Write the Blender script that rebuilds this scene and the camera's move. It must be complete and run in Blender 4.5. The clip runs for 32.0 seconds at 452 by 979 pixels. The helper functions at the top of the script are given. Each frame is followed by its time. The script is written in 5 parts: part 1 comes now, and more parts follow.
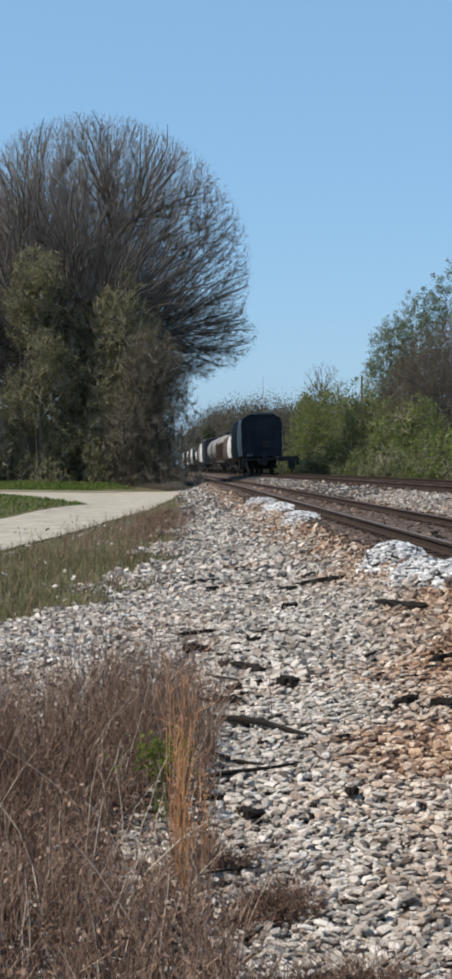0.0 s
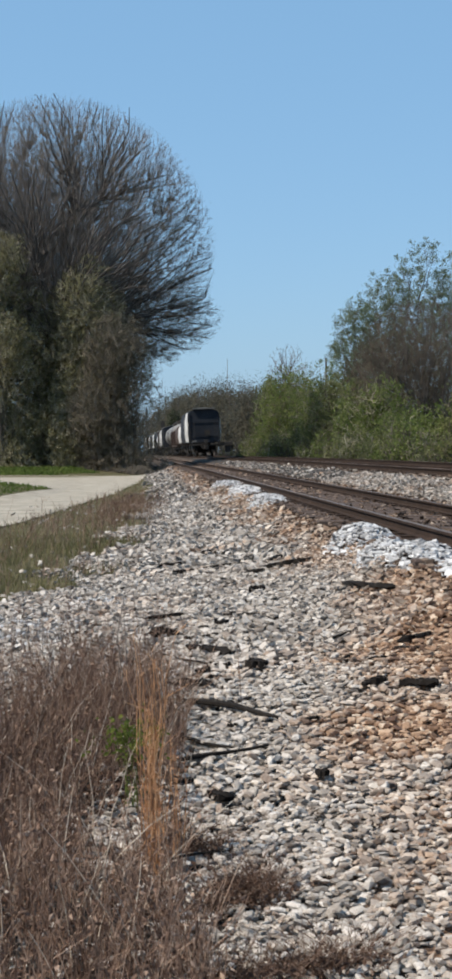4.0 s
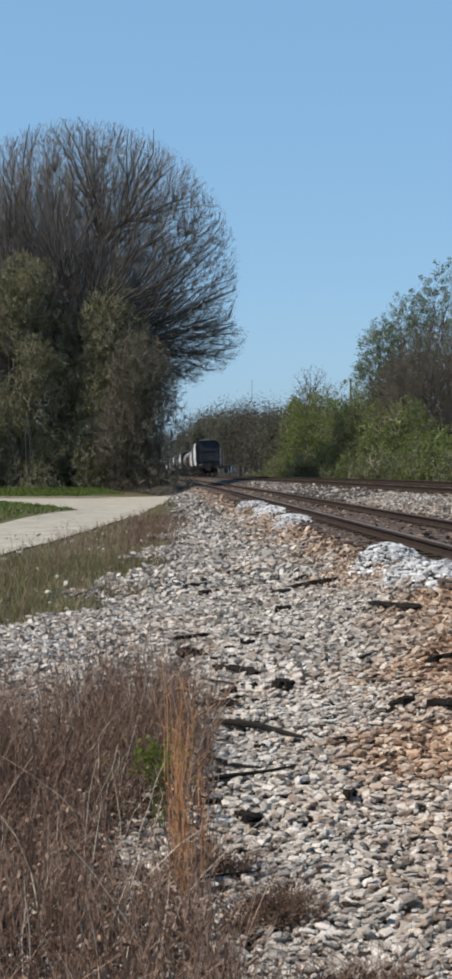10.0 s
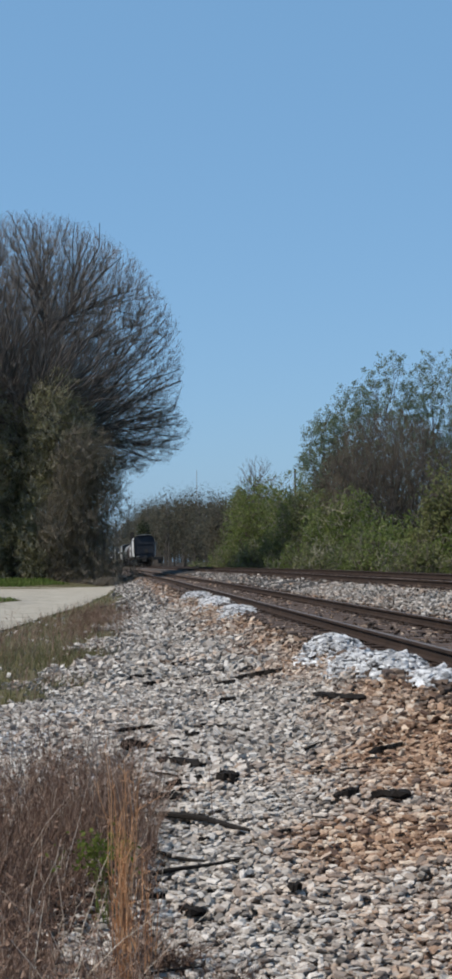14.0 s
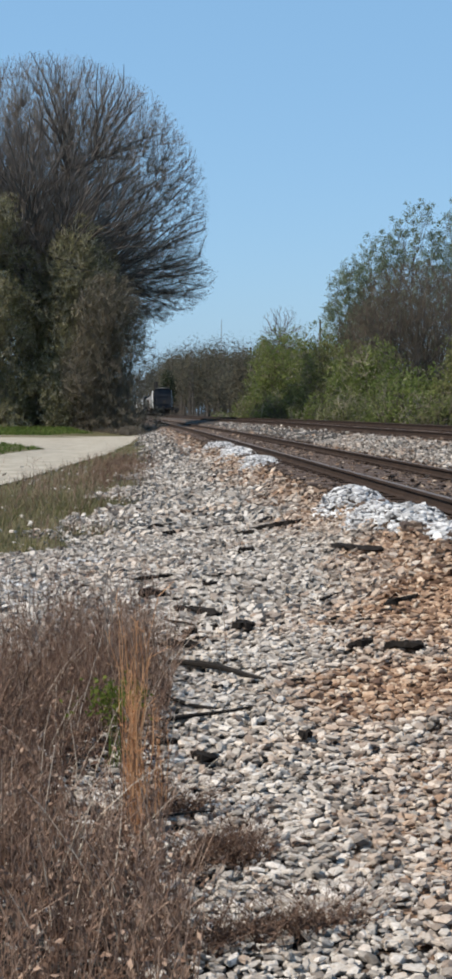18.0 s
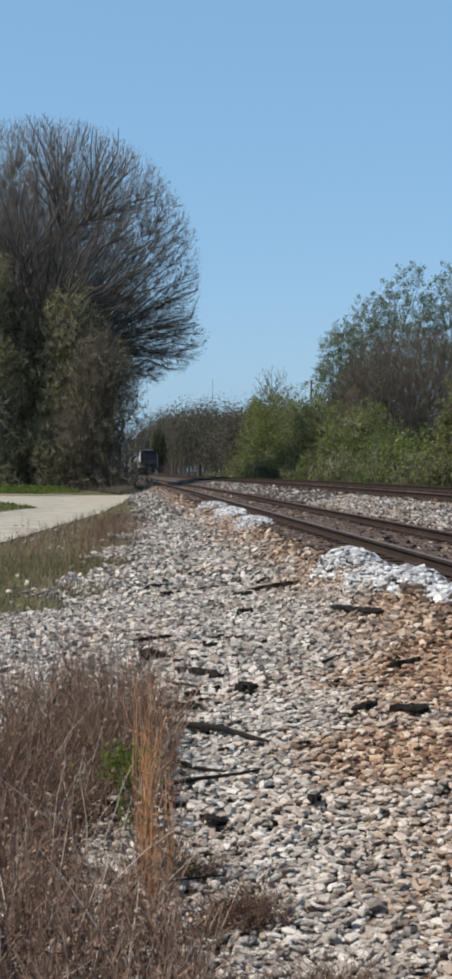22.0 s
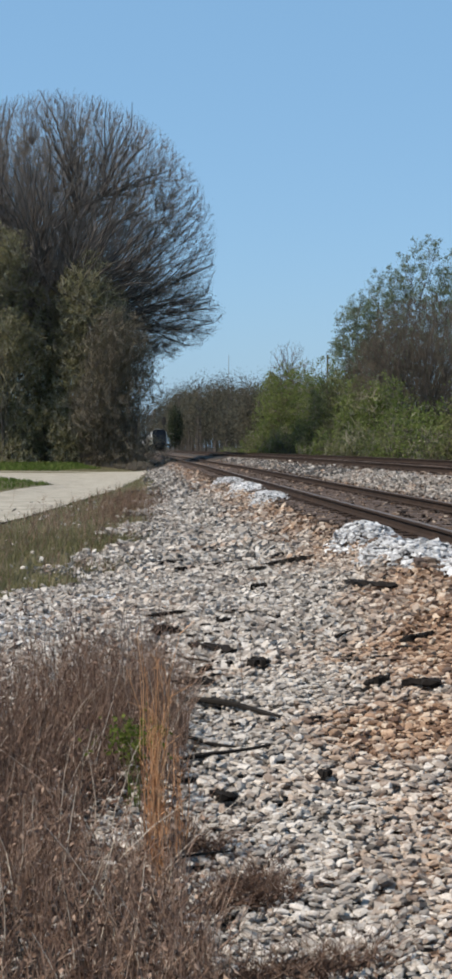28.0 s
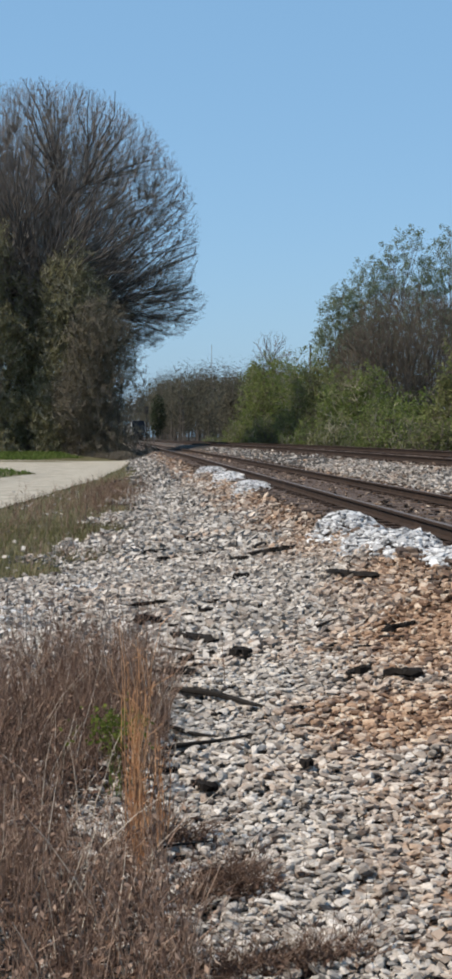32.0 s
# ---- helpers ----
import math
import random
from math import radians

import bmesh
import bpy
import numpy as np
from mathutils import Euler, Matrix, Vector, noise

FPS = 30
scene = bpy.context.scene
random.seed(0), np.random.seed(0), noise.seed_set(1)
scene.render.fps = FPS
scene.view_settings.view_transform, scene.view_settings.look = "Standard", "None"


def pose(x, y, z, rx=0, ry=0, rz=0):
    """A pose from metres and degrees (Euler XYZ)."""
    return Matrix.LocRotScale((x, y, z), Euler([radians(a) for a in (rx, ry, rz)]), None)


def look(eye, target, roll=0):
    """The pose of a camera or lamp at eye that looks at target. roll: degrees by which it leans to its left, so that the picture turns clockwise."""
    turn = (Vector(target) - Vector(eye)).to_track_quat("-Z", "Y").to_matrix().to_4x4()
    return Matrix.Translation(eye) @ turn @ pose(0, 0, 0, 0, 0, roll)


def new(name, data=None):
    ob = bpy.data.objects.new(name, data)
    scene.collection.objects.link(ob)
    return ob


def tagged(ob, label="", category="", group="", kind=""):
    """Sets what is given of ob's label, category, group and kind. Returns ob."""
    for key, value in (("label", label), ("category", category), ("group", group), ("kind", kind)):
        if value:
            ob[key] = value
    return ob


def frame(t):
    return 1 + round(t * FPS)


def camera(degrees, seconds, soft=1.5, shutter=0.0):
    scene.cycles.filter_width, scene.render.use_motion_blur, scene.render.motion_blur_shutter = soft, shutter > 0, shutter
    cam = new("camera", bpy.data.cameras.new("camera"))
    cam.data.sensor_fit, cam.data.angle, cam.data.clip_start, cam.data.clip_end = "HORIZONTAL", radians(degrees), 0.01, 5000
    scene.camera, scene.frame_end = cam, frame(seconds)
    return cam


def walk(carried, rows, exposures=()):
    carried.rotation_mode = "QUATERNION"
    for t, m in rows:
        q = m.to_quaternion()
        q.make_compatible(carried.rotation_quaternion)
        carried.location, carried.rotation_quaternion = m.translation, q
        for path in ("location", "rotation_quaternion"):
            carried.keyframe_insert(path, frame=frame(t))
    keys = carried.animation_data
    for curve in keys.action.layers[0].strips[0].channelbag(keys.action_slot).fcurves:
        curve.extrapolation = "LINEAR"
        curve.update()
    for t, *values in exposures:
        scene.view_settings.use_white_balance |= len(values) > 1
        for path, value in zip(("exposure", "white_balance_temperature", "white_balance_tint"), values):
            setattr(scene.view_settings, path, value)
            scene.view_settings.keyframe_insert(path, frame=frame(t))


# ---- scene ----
from mathutils.kdtree import KDTree

# ---- camera ----
cam = camera(17.161, 32.0, soft=3.8)

# seconds, x, y, z, and the turn in degrees
PATH = [
    (0, 0.012, -0.022, 1.550, 89.155, -0.486, 1.131),
    (0.5, 0.004, -0.017, 1.548, 89.122, -0.728, 0.684),
    (1, 0.004, -0.021, 1.550, 89.345, -0.456, 0.260),
    (1.5, 0.004, 0.001, 1.543, 88.406, -0.348, -0.533),
    (2, 0.004, 0.039, 1.540, 88.288, -0.005, -0.076),
    (2.5, 0.005, 0.024, 1.541, 88.473, 0.053, -0.137),
    (4.5, 0.001, 0.001, 1.549, 88.519, 0.013, -0.210),
    (5, 0.002, 0.009, 1.547, 88.662, 0.043, 0.151),
    (5.5, 0.004, -0.007, 1.550, 89.378, 0.072, -0.319),
    (6, 0.003, 0.004, 1.549, 88.832, 0.050, 0.007),
    (6.5, 0.004, -0.003, 1.550, 89.436, -0.127, -0.410),
    (7, 0.002, 0.001, 1.549, 88.587, -0.526, -0.626),
    (7.5, 0.004, -0.006, 1.548, 88.694, -1.157, -2.657),
    (8, -0.008, -0.069, 1.548, 91.026, -1.424, -0.694),
    (8.5, -0.001, -0.002, 1.541, 89.546, -0.223, -0.122),
    (9, -0.001, -0.011, 1.544, 89.731, 0.169, -0.162),
    (9.5, -0.007, 0.004, 1.543, 88.903, 0.032, -0.288),
    (10, -0.007, 0.008, 1.542, 89.313, 0.172, 0.740),
    (10.5, -0.009, 0.006, 1.544, 89.124, 0.240, 0.632),
    (11, -0.006, 0.012, 1.545, 89.535, 0.338, 0.685),
    (11.5, -0.003, 0.006, 1.545, 89.150, 0.499, 0.233),
    (12, -0.010, -0.021, 1.551, 89.294, 0.156, 0.066),
    (12.5, -0.008, 0.009, 1.543, 89.630, 0.152, -2.173),
    (13, -0.000, -0.034, 1.546, 91.701, 0.152, -2.575),
    (13.5, -0.009, -0.067, 1.549, 92.403, 0.094, -3.096),
    (14, -0.006, -0.043, 1.547, 92.760, 0.178, -1.369),
    (14.5, -0.008, -0.073, 1.550, 93.155, 0.317, -1.307),
    (15, -0.007, -0.090, 1.545, 93.329, 0.540, -0.610),
    (15.5, -0.011, -0.038, 1.544, 91.235, 0.335, -0.908),
    (17.5, -0.128, 0.039, 1.539, 86.982, 0.381, -1.367),
    (18, 0.037, 0.005, 1.552, 87.036, -0.352, -0.447),
    (18.5, 0.145, 0.125, 1.537, 86.921, 0.010, 1.233),
    (19, 0.065, 0.092, 1.540, 85.843, 0.078, 0.951),
    (19.5, -0.010, 0.047, 1.547, 85.504, 0.768, 0.330),
    (20, -0.051, -0.027, 1.557, 89.466, -0.338, -0.574),
    (20.5, -0.049, -0.038, 1.562, 89.937, -0.649, -1.686),
    (21, -0.058, -0.056, 1.567, 90.597, -0.818, -1.262),
    (21.5, -0.044, -0.023, 1.564, 90.158, -0.462, -1.381),
    (22, -0.053, -0.039, 1.570, 89.308, -0.662, -0.813),
    (22.5, -0.042, -0.048, 1.564, 89.063, -0.626, -0.514),
    (23, -0.030, -0.000, 1.563, 88.956, -0.271, -0.063),
    (23.5, -0.032, -0.015, 1.568, 88.109, -0.565, -0.270),
    (24, -0.022, -0.011, 1.570, 88.237, -0.155, 0.234),
    (24.5, -0.018, -0.005, 1.567, 88.925, -0.088, 0.533),
    (26.5, -0.011, -0.021, 1.567, 89.057, -0.071, 0.882),
    (27, -0.012, -0.006, 1.562, 88.848, -0.231, 0.600),
    (27.5, -0.015, 0.006, 1.566, 88.931, -0.473, -0.722),
    (28, -0.013, 0.016, 1.561, 88.376, -0.275, -0.168),
    (28.5, -0.015, 0.000, 1.563, 89.431, -0.348, -0.973),
    (29, -0.010, 0.011, 1.560, 88.971, -0.182, -0.788),
    (29.5, -0.019, -0.000, 1.564, 88.922, -0.181, -0.745),
    (30, -0.020, -0.035, 1.568, 88.711, -0.114, -0.155),
    (30.5, -0.018, -0.023, 1.571, 89.078, -0.199, -0.018),
    (31, -0.012, 0.002, 1.562, 88.923, -0.184, 0.011),
    (31.5, -0.010, -0.020, 1.569, 89.551, -0.132, 0.235),
    (32, -0.010, 0.028, 1.561, 87.980, -0.382, -0.828),
]

walk(cam, [(row[0], pose(*row[1:])) for row in PATH], exposures=[
    (0.0, 0.32, 6500, 10), (0.8, 0.35, 6500, 10), (2.5, 0.29, 6500, 10), (7.0, 0.24, 6500, 10), (7.5, 0.13, 6450, 10), (8.0, 0.10, 6400, 10),
    (8.5, 0.22, 6500, 10), (12.0, 0.24, 6500, 10), (12.5, 0.12, 6300, 10), (13.0, 0.05, 6200, 10), (15.5, 0.05, 6200, 10),
    (17.5, 0.32, 6500, 10), (19.5, 0.34, 6500, 10), (20.0, 0.38, 6500, 10), (21.0, 0.18, 6450, 10), (22.0, 0.24, 6500, 10), (23.0, 0.26, 6500, 10), (32.0, 0.24, 6500, 10)])

# ---- world, sun ----
SUN_AZ, SUN_EL = radians(-108), radians(51)     # azimuth from +y towards +x
world = bpy.data.worlds.new("sky")
scene.world = world
world.use_nodes = True
wt = world.node_tree
sky = wt.nodes.new("ShaderNodeTexSky")
sky.sky_type, sky.sun_disc = "NISHITA", False
sky.sun_elevation, sky.sun_rotation = SUN_EL, SUN_AZ
sky.altitude, sky.air_density, sky.dust_density, sky.ozone_density = 100.0, 1.0, 1.2, 1.2
wt.nodes["Background"].inputs["Strength"].default_value = 0.106
clear = wt.nodes.new("ShaderNodeMix")
clear.data_type = "RGBA"                          # a light even spring haze in the blue
clear.inputs[0].default_value, clear.inputs[7].default_value = 0.55, (2.0, 4.3, 6.95, 1)
wt.links.new(sky.outputs["Color"], clear.inputs[6])
wt.links.new(clear.outputs[2], wt.nodes["Background"].inputs["Color"])
sun_data = bpy.data.lights.new("sun", "SUN")
sun_data.energy, sun_data.angle, sun_data.color = 5.0, radians(0.55), (1.0, 0.905, 0.77)
sun = new("sun", sun_data)
to_sun = Vector((math.sin(SUN_AZ) * math.cos(SUN_EL), math.cos(SUN_AZ) * math.cos(SUN_EL), math.sin(SUN_EL)))
sun.matrix_world = look(to_sun * 300, (0, 0, 0))

rng = np.random.default_rng(7)


# ---- materials ----
def material(name):
    m = bpy.data.materials.new(name)
    m.use_nodes = True
    return m, m.node_tree.nodes, m.node_tree.links, m.node_tree.nodes["Principled BSDF"]


def ramp(nodes, stops):
    r = nodes.new("ShaderNodeValToRGB")
    while len(r.color_ramp.elements) < len(stops):
        r.color_ramp.elements.new(0.5)
    for e, (p, c) in zip(r.color_ramp.elements, stops):
        e.position, e.color = p, (*c, 1)
    return r


def noise_node(nodes, links, scale, detail=4.0, rough=0.6, coord="Object"):
    n = nodes.new("ShaderNodeTexNoise")
    n.inputs["Scale"].default_value, n.inputs["Detail"].default_value, n.inputs["Roughness"].default_value = scale, detail, rough
    c = nodes.new("ShaderNodeTexCoord")
    links.new(c.outputs[coord], n.inputs["Vector"])
    return n


def mix_node(nodes, links, fac, a, b, mode="MIX"):
    m = nodes.new("ShaderNodeMix")
    m.data_type, m.blend_type = "RGBA", mode
    for socket, v in (("Factor", fac), ("A", a), ("B", b)):
        s = [i for i in m.inputs if i.name == socket and i.type == ("VALUE" if socket == "Factor" else "RGBA")][0]
        if isinstance(v, bpy.types.NodeSocket):
            links.new(v, s)
        elif socket == "Factor":
            s.default_value = v
        else:
            s.default_value = (*v, 1)
    return [o for o in m.outputs if o.type == "RGBA"][0]


def bump_to(nodes, links, bsdf, height, strength, distance):
    b = nodes.new("ShaderNodeBump")
    b.inputs["Strength"].default_value, b.inputs["Distance"].default_value = strength, distance
    links.new(height, b.inputs["Height"])
    links.new(b.outputs["Normal"], bsdf.inputs["Normal"])


def weathered(name, stops, scale, rough=0.85, metal=0.0, fine=60.0, bump=0.3, distance=0.004, island=0.0, spec=0.4):
    """A surface whose colour wanders over stops at a large and a small scale; island: how far each loose piece varies."""
    m, n, l, b = material(name)
    big, small = noise_node(n, l, scale), noise_node(n, l, fine, 3.0)
    r = ramp(n, stops)
    mixed = n.new("ShaderNodeMath")
    mixed.operation = "MULTIPLY_ADD"
    l.new(small.outputs["Fac"], mixed.inputs[0])
    mixed.inputs[1].default_value = 0.35
    l.new(big.outputs["Fac"], mixed.inputs[2])
    last = mixed
    if island:
        g = n.new("ShaderNodeNewGeometry")
        a = n.new("ShaderNodeMath")
        a.operation = "MULTIPLY_ADD"
        l.new(g.outputs["Random Per Island"], a.inputs[0])
        a.inputs[1].default_value = island
        l.new(mixed.outputs[0], a.inputs[2])
        last = n.new("ShaderNodeMath")
        last.operation = "SUBTRACT"
        l.new(a.outputs[0], last.inputs[0])
        last.inputs[1].default_value = island / 2
    off = n.new("ShaderNodeMath")
    off.operation = "SUBTRACT"
    l.new(last.outputs[0], off.inputs[0])
    off.inputs[1].default_value = 0.17
    l.new(off.outputs[0], r.inputs["Fac"])
    l.new(r.outputs["Color"], b.inputs["Base Color"])
    b.inputs["Roughness"].default_value, b.inputs["Metallic"].default_value = rough, metal
    b.inputs["Specular IOR Level"].default_value = spec
    if bump:
        bump_to(n, l, b, small.outputs["Fac"], bump, distance)
    return m


def foliage(name, stops, through_light=0.35):
    """Leaves: each one a tone of its own, with light passing through."""
    m, n, l, b = material(name)
    g = n.new("ShaderNodeNewGeometry")
    big = noise_node(n, l, 0.35, 3.0)
    a = n.new("ShaderNodeMath")
    a.operation = "MULTIPLY_ADD"
    l.new(g.outputs["Random Per Island"], a.inputs[0])
    a.inputs[1].default_value = 0.55
    b2 = n.new("ShaderNodeMath")
    b2.operation = "MULTIPLY_ADD"
    l.new(big.outputs["Fac"], b2.inputs[0])
    b2.inputs[1].default_value, b2.inputs[2].default_value = 0.9, -0.22
    l.new(b2.outputs[0], a.inputs[2])
    r = ramp(n, stops)
    l.new(a.outputs[0], r.inputs["Fac"])
    l.new(r.outputs["Color"], b.inputs["Base Color"])
    b.inputs["Roughness"].default_value = 0.8
    b.inputs["Specular IOR Level"].default_value = 0.08
    t = n.new("ShaderNodeBsdfTranslucent")
    l.new(r.outputs["Color"], t.inputs["Color"])
    mx = n.new("ShaderNodeMixShader")
    mx.inputs[0].default_value = through_light
    l.new(b.outputs[0], mx.inputs[1])
    l.new(t.outputs[0], mx.inputs[2])
    l.new(mx.outputs[0], n["Material Output"].inputs["Surface"])
    return m


def stone_material(name, greys, rusts):
    """Loose stones: grey or rusty by the attribute rust, each stone a tone of its own, with fine grain and dirt."""
    m, n, l, b = material(name)
    g = n.new("ShaderNodeNewGeometry")
    ra, rb = ramp(n, greys), ramp(n, rusts)
    l.new(g.outputs["Random Per Island"], ra.inputs["Fac"])
    l.new(g.outputs["Random Per Island"], rb.inputs["Fac"])
    at = n.new("ShaderNodeAttribute")
    at.attribute_name = "rust"
    col = mix_node(n, l, at.outputs["Fac"], ra.outputs["Color"], rb.outputs["Color"])
    fine = noise_node(n, l, 90.0, 3.0)
    dirt = ramp(n, [(0.3, (0.62, 0.58, 0.54)), (0.62, (1, 1, 1))])
    l.new(fine.outputs["Fac"], dirt.inputs["Fac"])
    l.new(mix_node(n, l, 0.8, col, dirt.outputs["Color"], "MULTIPLY"), b.inputs["Base Color"])
    b.inputs["Roughness"].default_value, b.inputs["Specular IOR Level"].default_value = 0.9, 0.25
    bump_to(n, l, b, fine.outputs["Fac"], 0.5, 0.006)
    return m


STONE = stone_material("ballast_stone",
                       [(0.0, (0.09, 0.078, 0.068)), (0.10, (0.25, 0.224, 0.199)), (0.55, (0.40, 0.366, 0.33)), (1.0, (0.57, 0.53, 0.49))],
                       [(0.0, (0.085, 0.05, 0.036)), (0.35, (0.25, 0.155, 0.10)), (0.75, (0.40, 0.28, 0.195)), (1.0, (0.55, 0.46, 0.37))])
# the near-black low end paints in the shaded gaps of the heaps
FRESH = stone_material("fresh_stone",
                       [(0.0, (0.05, 0.052, 0.056)), (0.28, (0.27, 0.275, 0.285)), (1.0, (0.66, 0.668, 0.685))],
                       [(0.0, (0.30, 0.31, 0.33)), (1.0, (0.7, 0.7, 0.72))])
RAIL_RUST = weathered("rail_rust", [(0.2, (0.020, 0.014, 0.011)), (0.6, (0.038, 0.025, 0.019)), (0.9, (0.075, 0.048, 0.036))], 3.0, 0.9, 0.0, 80.0, spec=0.12)
RAIL_TOP = weathered("rail_running_surface", [(0.2, (0.075, 0.054, 0.043)), (0.8, (0.17, 0.135, 0.112))], 4.0, 0.6, 0.35, 60.0, 0.1)
TIE_WOOD = weathered("tie_wood", [(0.2, (0.025, 0.018, 0.015)), (0.6, (0.075, 0.052, 0.042)), (0.9, (0.15, 0.11, 0.09))], 2.5, 0.9, 0.0, 40.0, 0.6, 0.01)
OLD_WOOD = weathered("charred_wood", [(0.2, (0.008, 0.007, 0.006)), (0.65, (0.02, 0.017, 0.015)), (0.92, (0.07, 0.058, 0.05))], 5.0, 0.9, 0.0, 50.0, 0.6, 0.008, spec=0.15)
DARK_STEEL = weathered("dark_steel", [(0.2, (0.02, 0.019, 0.018)), (0.8, (0.06, 0.052, 0.046))], 2.0, 0.7, 0.3, 30.0, 0.2)
CHAR = weathered("charred_tie", [(0.2, (0.006, 0.005, 0.005)), (0.7, (0.018, 0.015, 0.013)), (0.95, (0.05, 0.042, 0.036))], 5.0, 0.95, 0.0, 50.0, 0.6, 0.008, spec=0.12)
BARK = weathered("bark", [(0.2, (0.05, 0.043, 0.038)), (0.8, (0.125, 0.109, 0.097))], 1.2, 0.95, 0.0, 12.0, 0.5, 0.03)
TWIG = weathered("twigs", [(0.2, (0.12, 0.103, 0.092)), (0.8, (0.27, 0.234, 0.208))], 0.4, 0.95, 0.0, 6.0, 0.0)
TWIG_BROWN = weathered("brown_twigs", [(0.2, (0.065, 0.052, 0.040)), (0.8, (0.16, 0.128, 0.098))], 0.4, 0.95, 0.0, 6.0, 0.0)
BUDS = foliage("buds", [(0.1, (0.082, 0.067, 0.046)), (0.5, (0.16, 0.132, 0.09)), (1.0, (0.26, 0.215, 0.15))], 0.35)
TWIG_RED = weathered("budding_twigs", [(0.2, (0.10, 0.083, 0.064)), (0.8, (0.22, 0.185, 0.145))], 0.4, 0.95, 0.0, 6.0, 0.0)
BUDS_WARM = foliage("warm_buds", [(0.1, (0.086, 0.076, 0.052)), (0.5, (0.15, 0.134, 0.093)), (1.0, (0.24, 0.216, 0.155))], 0.4)
VINE = weathered("pale_vine_twigs", [(0.2, (0.12, 0.11, 0.075)), (0.5, (0.22, 0.20, 0.14)), (0.8, (0.42, 0.38, 0.28))], 0.9, 0.95, 0.0, 6.0, 0.0, island=0.4)
LEAF_GREEN = foliage("spring_leaves", [(0.1, (0.052, 0.070, 0.02)), (0.5, (0.14, 0.175, 0.052)), (0.95, (0.27, 0.305, 0.11))], 0.5)
LEAF_OLIVE = foliage("olive_leaves", [(0.1, (0.095, 0.094, 0.050)), (0.5, (0.185, 0.18, 0.095)), (0.95, (0.35, 0.33, 0.185))], 0.5)
LEAF_SAGE = foliage("dull_green_leaves", [(0.1, (0.07, 0.078, 0.03)), (0.5, (0.15, 0.16, 0.065)), (0.95, (0.26, 0.26, 0.13))], 0.4)
LEAF_DARK = foliage("evergreen_leaves", [(0.1, (0.022, 0.030, 0.018)), (0.6, (0.045, 0.058, 0.032)), (1.0, (0.075, 0.09, 0.05))])
LEAF_PALE = foliage("young_leaves", [(0.1, (0.08, 0.105, 0.068)), (0.5, (0.155, 0.19, 0.122)), (0.95, (0.27, 0.31, 0.215))], 0.5)
LEAF_GREY = foliage("far_spring_crown", [(0.1, (0.078, 0.070, 0.054)), (0.6, (0.108, 0.10, 0.074)), (1.0, (0.14, 0.138, 0.096))], 0.5)
DRY = foliage("dry_stalks", [(0.1, (0.055, 0.034, 0.026)), (0.45, (0.215, 0.135, 0.10)), (0.8, (0.40, 0.285, 0.215)), (1.0, (0.60, 0.50, 0.41))], 0.25)
LITTER = foliage("dead_litter", [(0.1, (0.045, 0.026, 0.019)), (0.5, (0.105, 0.063, 0.046)), (1.0, (0.24, 0.17, 0.13))], 0.1)
SEDGE = foliage("broom_sedge", [(0.1, (0.38, 0.185, 0.09)), (0.5, (0.60, 0.34, 0.18)), (1.0, (0.74, 0.51, 0.32))], 0.25)
GRASS = foliage("grass_blades", [(0.1, (0.05, 0.075, 0.015)), (0.5, (0.12, 0.165, 0.035)), (1.0, (0.26, 0.27, 0.10))], 0.3)


# ---- the lie of the land ----
EYE_Z = 1.55


def siding_x(y):
    y = np.asarray(y, float)
    far = np.where(y < 400, 0.00004 * np.maximum(y - 80, 0) ** 2, 0.00004 * 320 ** 2 + 0.0256 * (y - 400))
    return 2.84 - 0.058 * (y - 16) - far


def main_x(y):
    y = np.asarray(y, float)
    return 0.3 - 0.062 * (y - 124) - 0.000018 * np.clip(y - 124, 0, 400) ** 2 - 0.55 * np.exp(-((y - 200) / 85) ** 2) - 0.0015 * np.maximum(y - 60, 0)


def grade(y):
    """The line falls away gently in the distance."""
    return np.interp(y, [0, 60, 124, 200, 350, 900], [0, 0, -0.10, -0.22, -0.46, -0.70])


def main_z(y):
    """Height of the main line's lower rail."""
    return 1.13 + grade(y)


def siding_z(y):
    return 0.77 + grade(y)


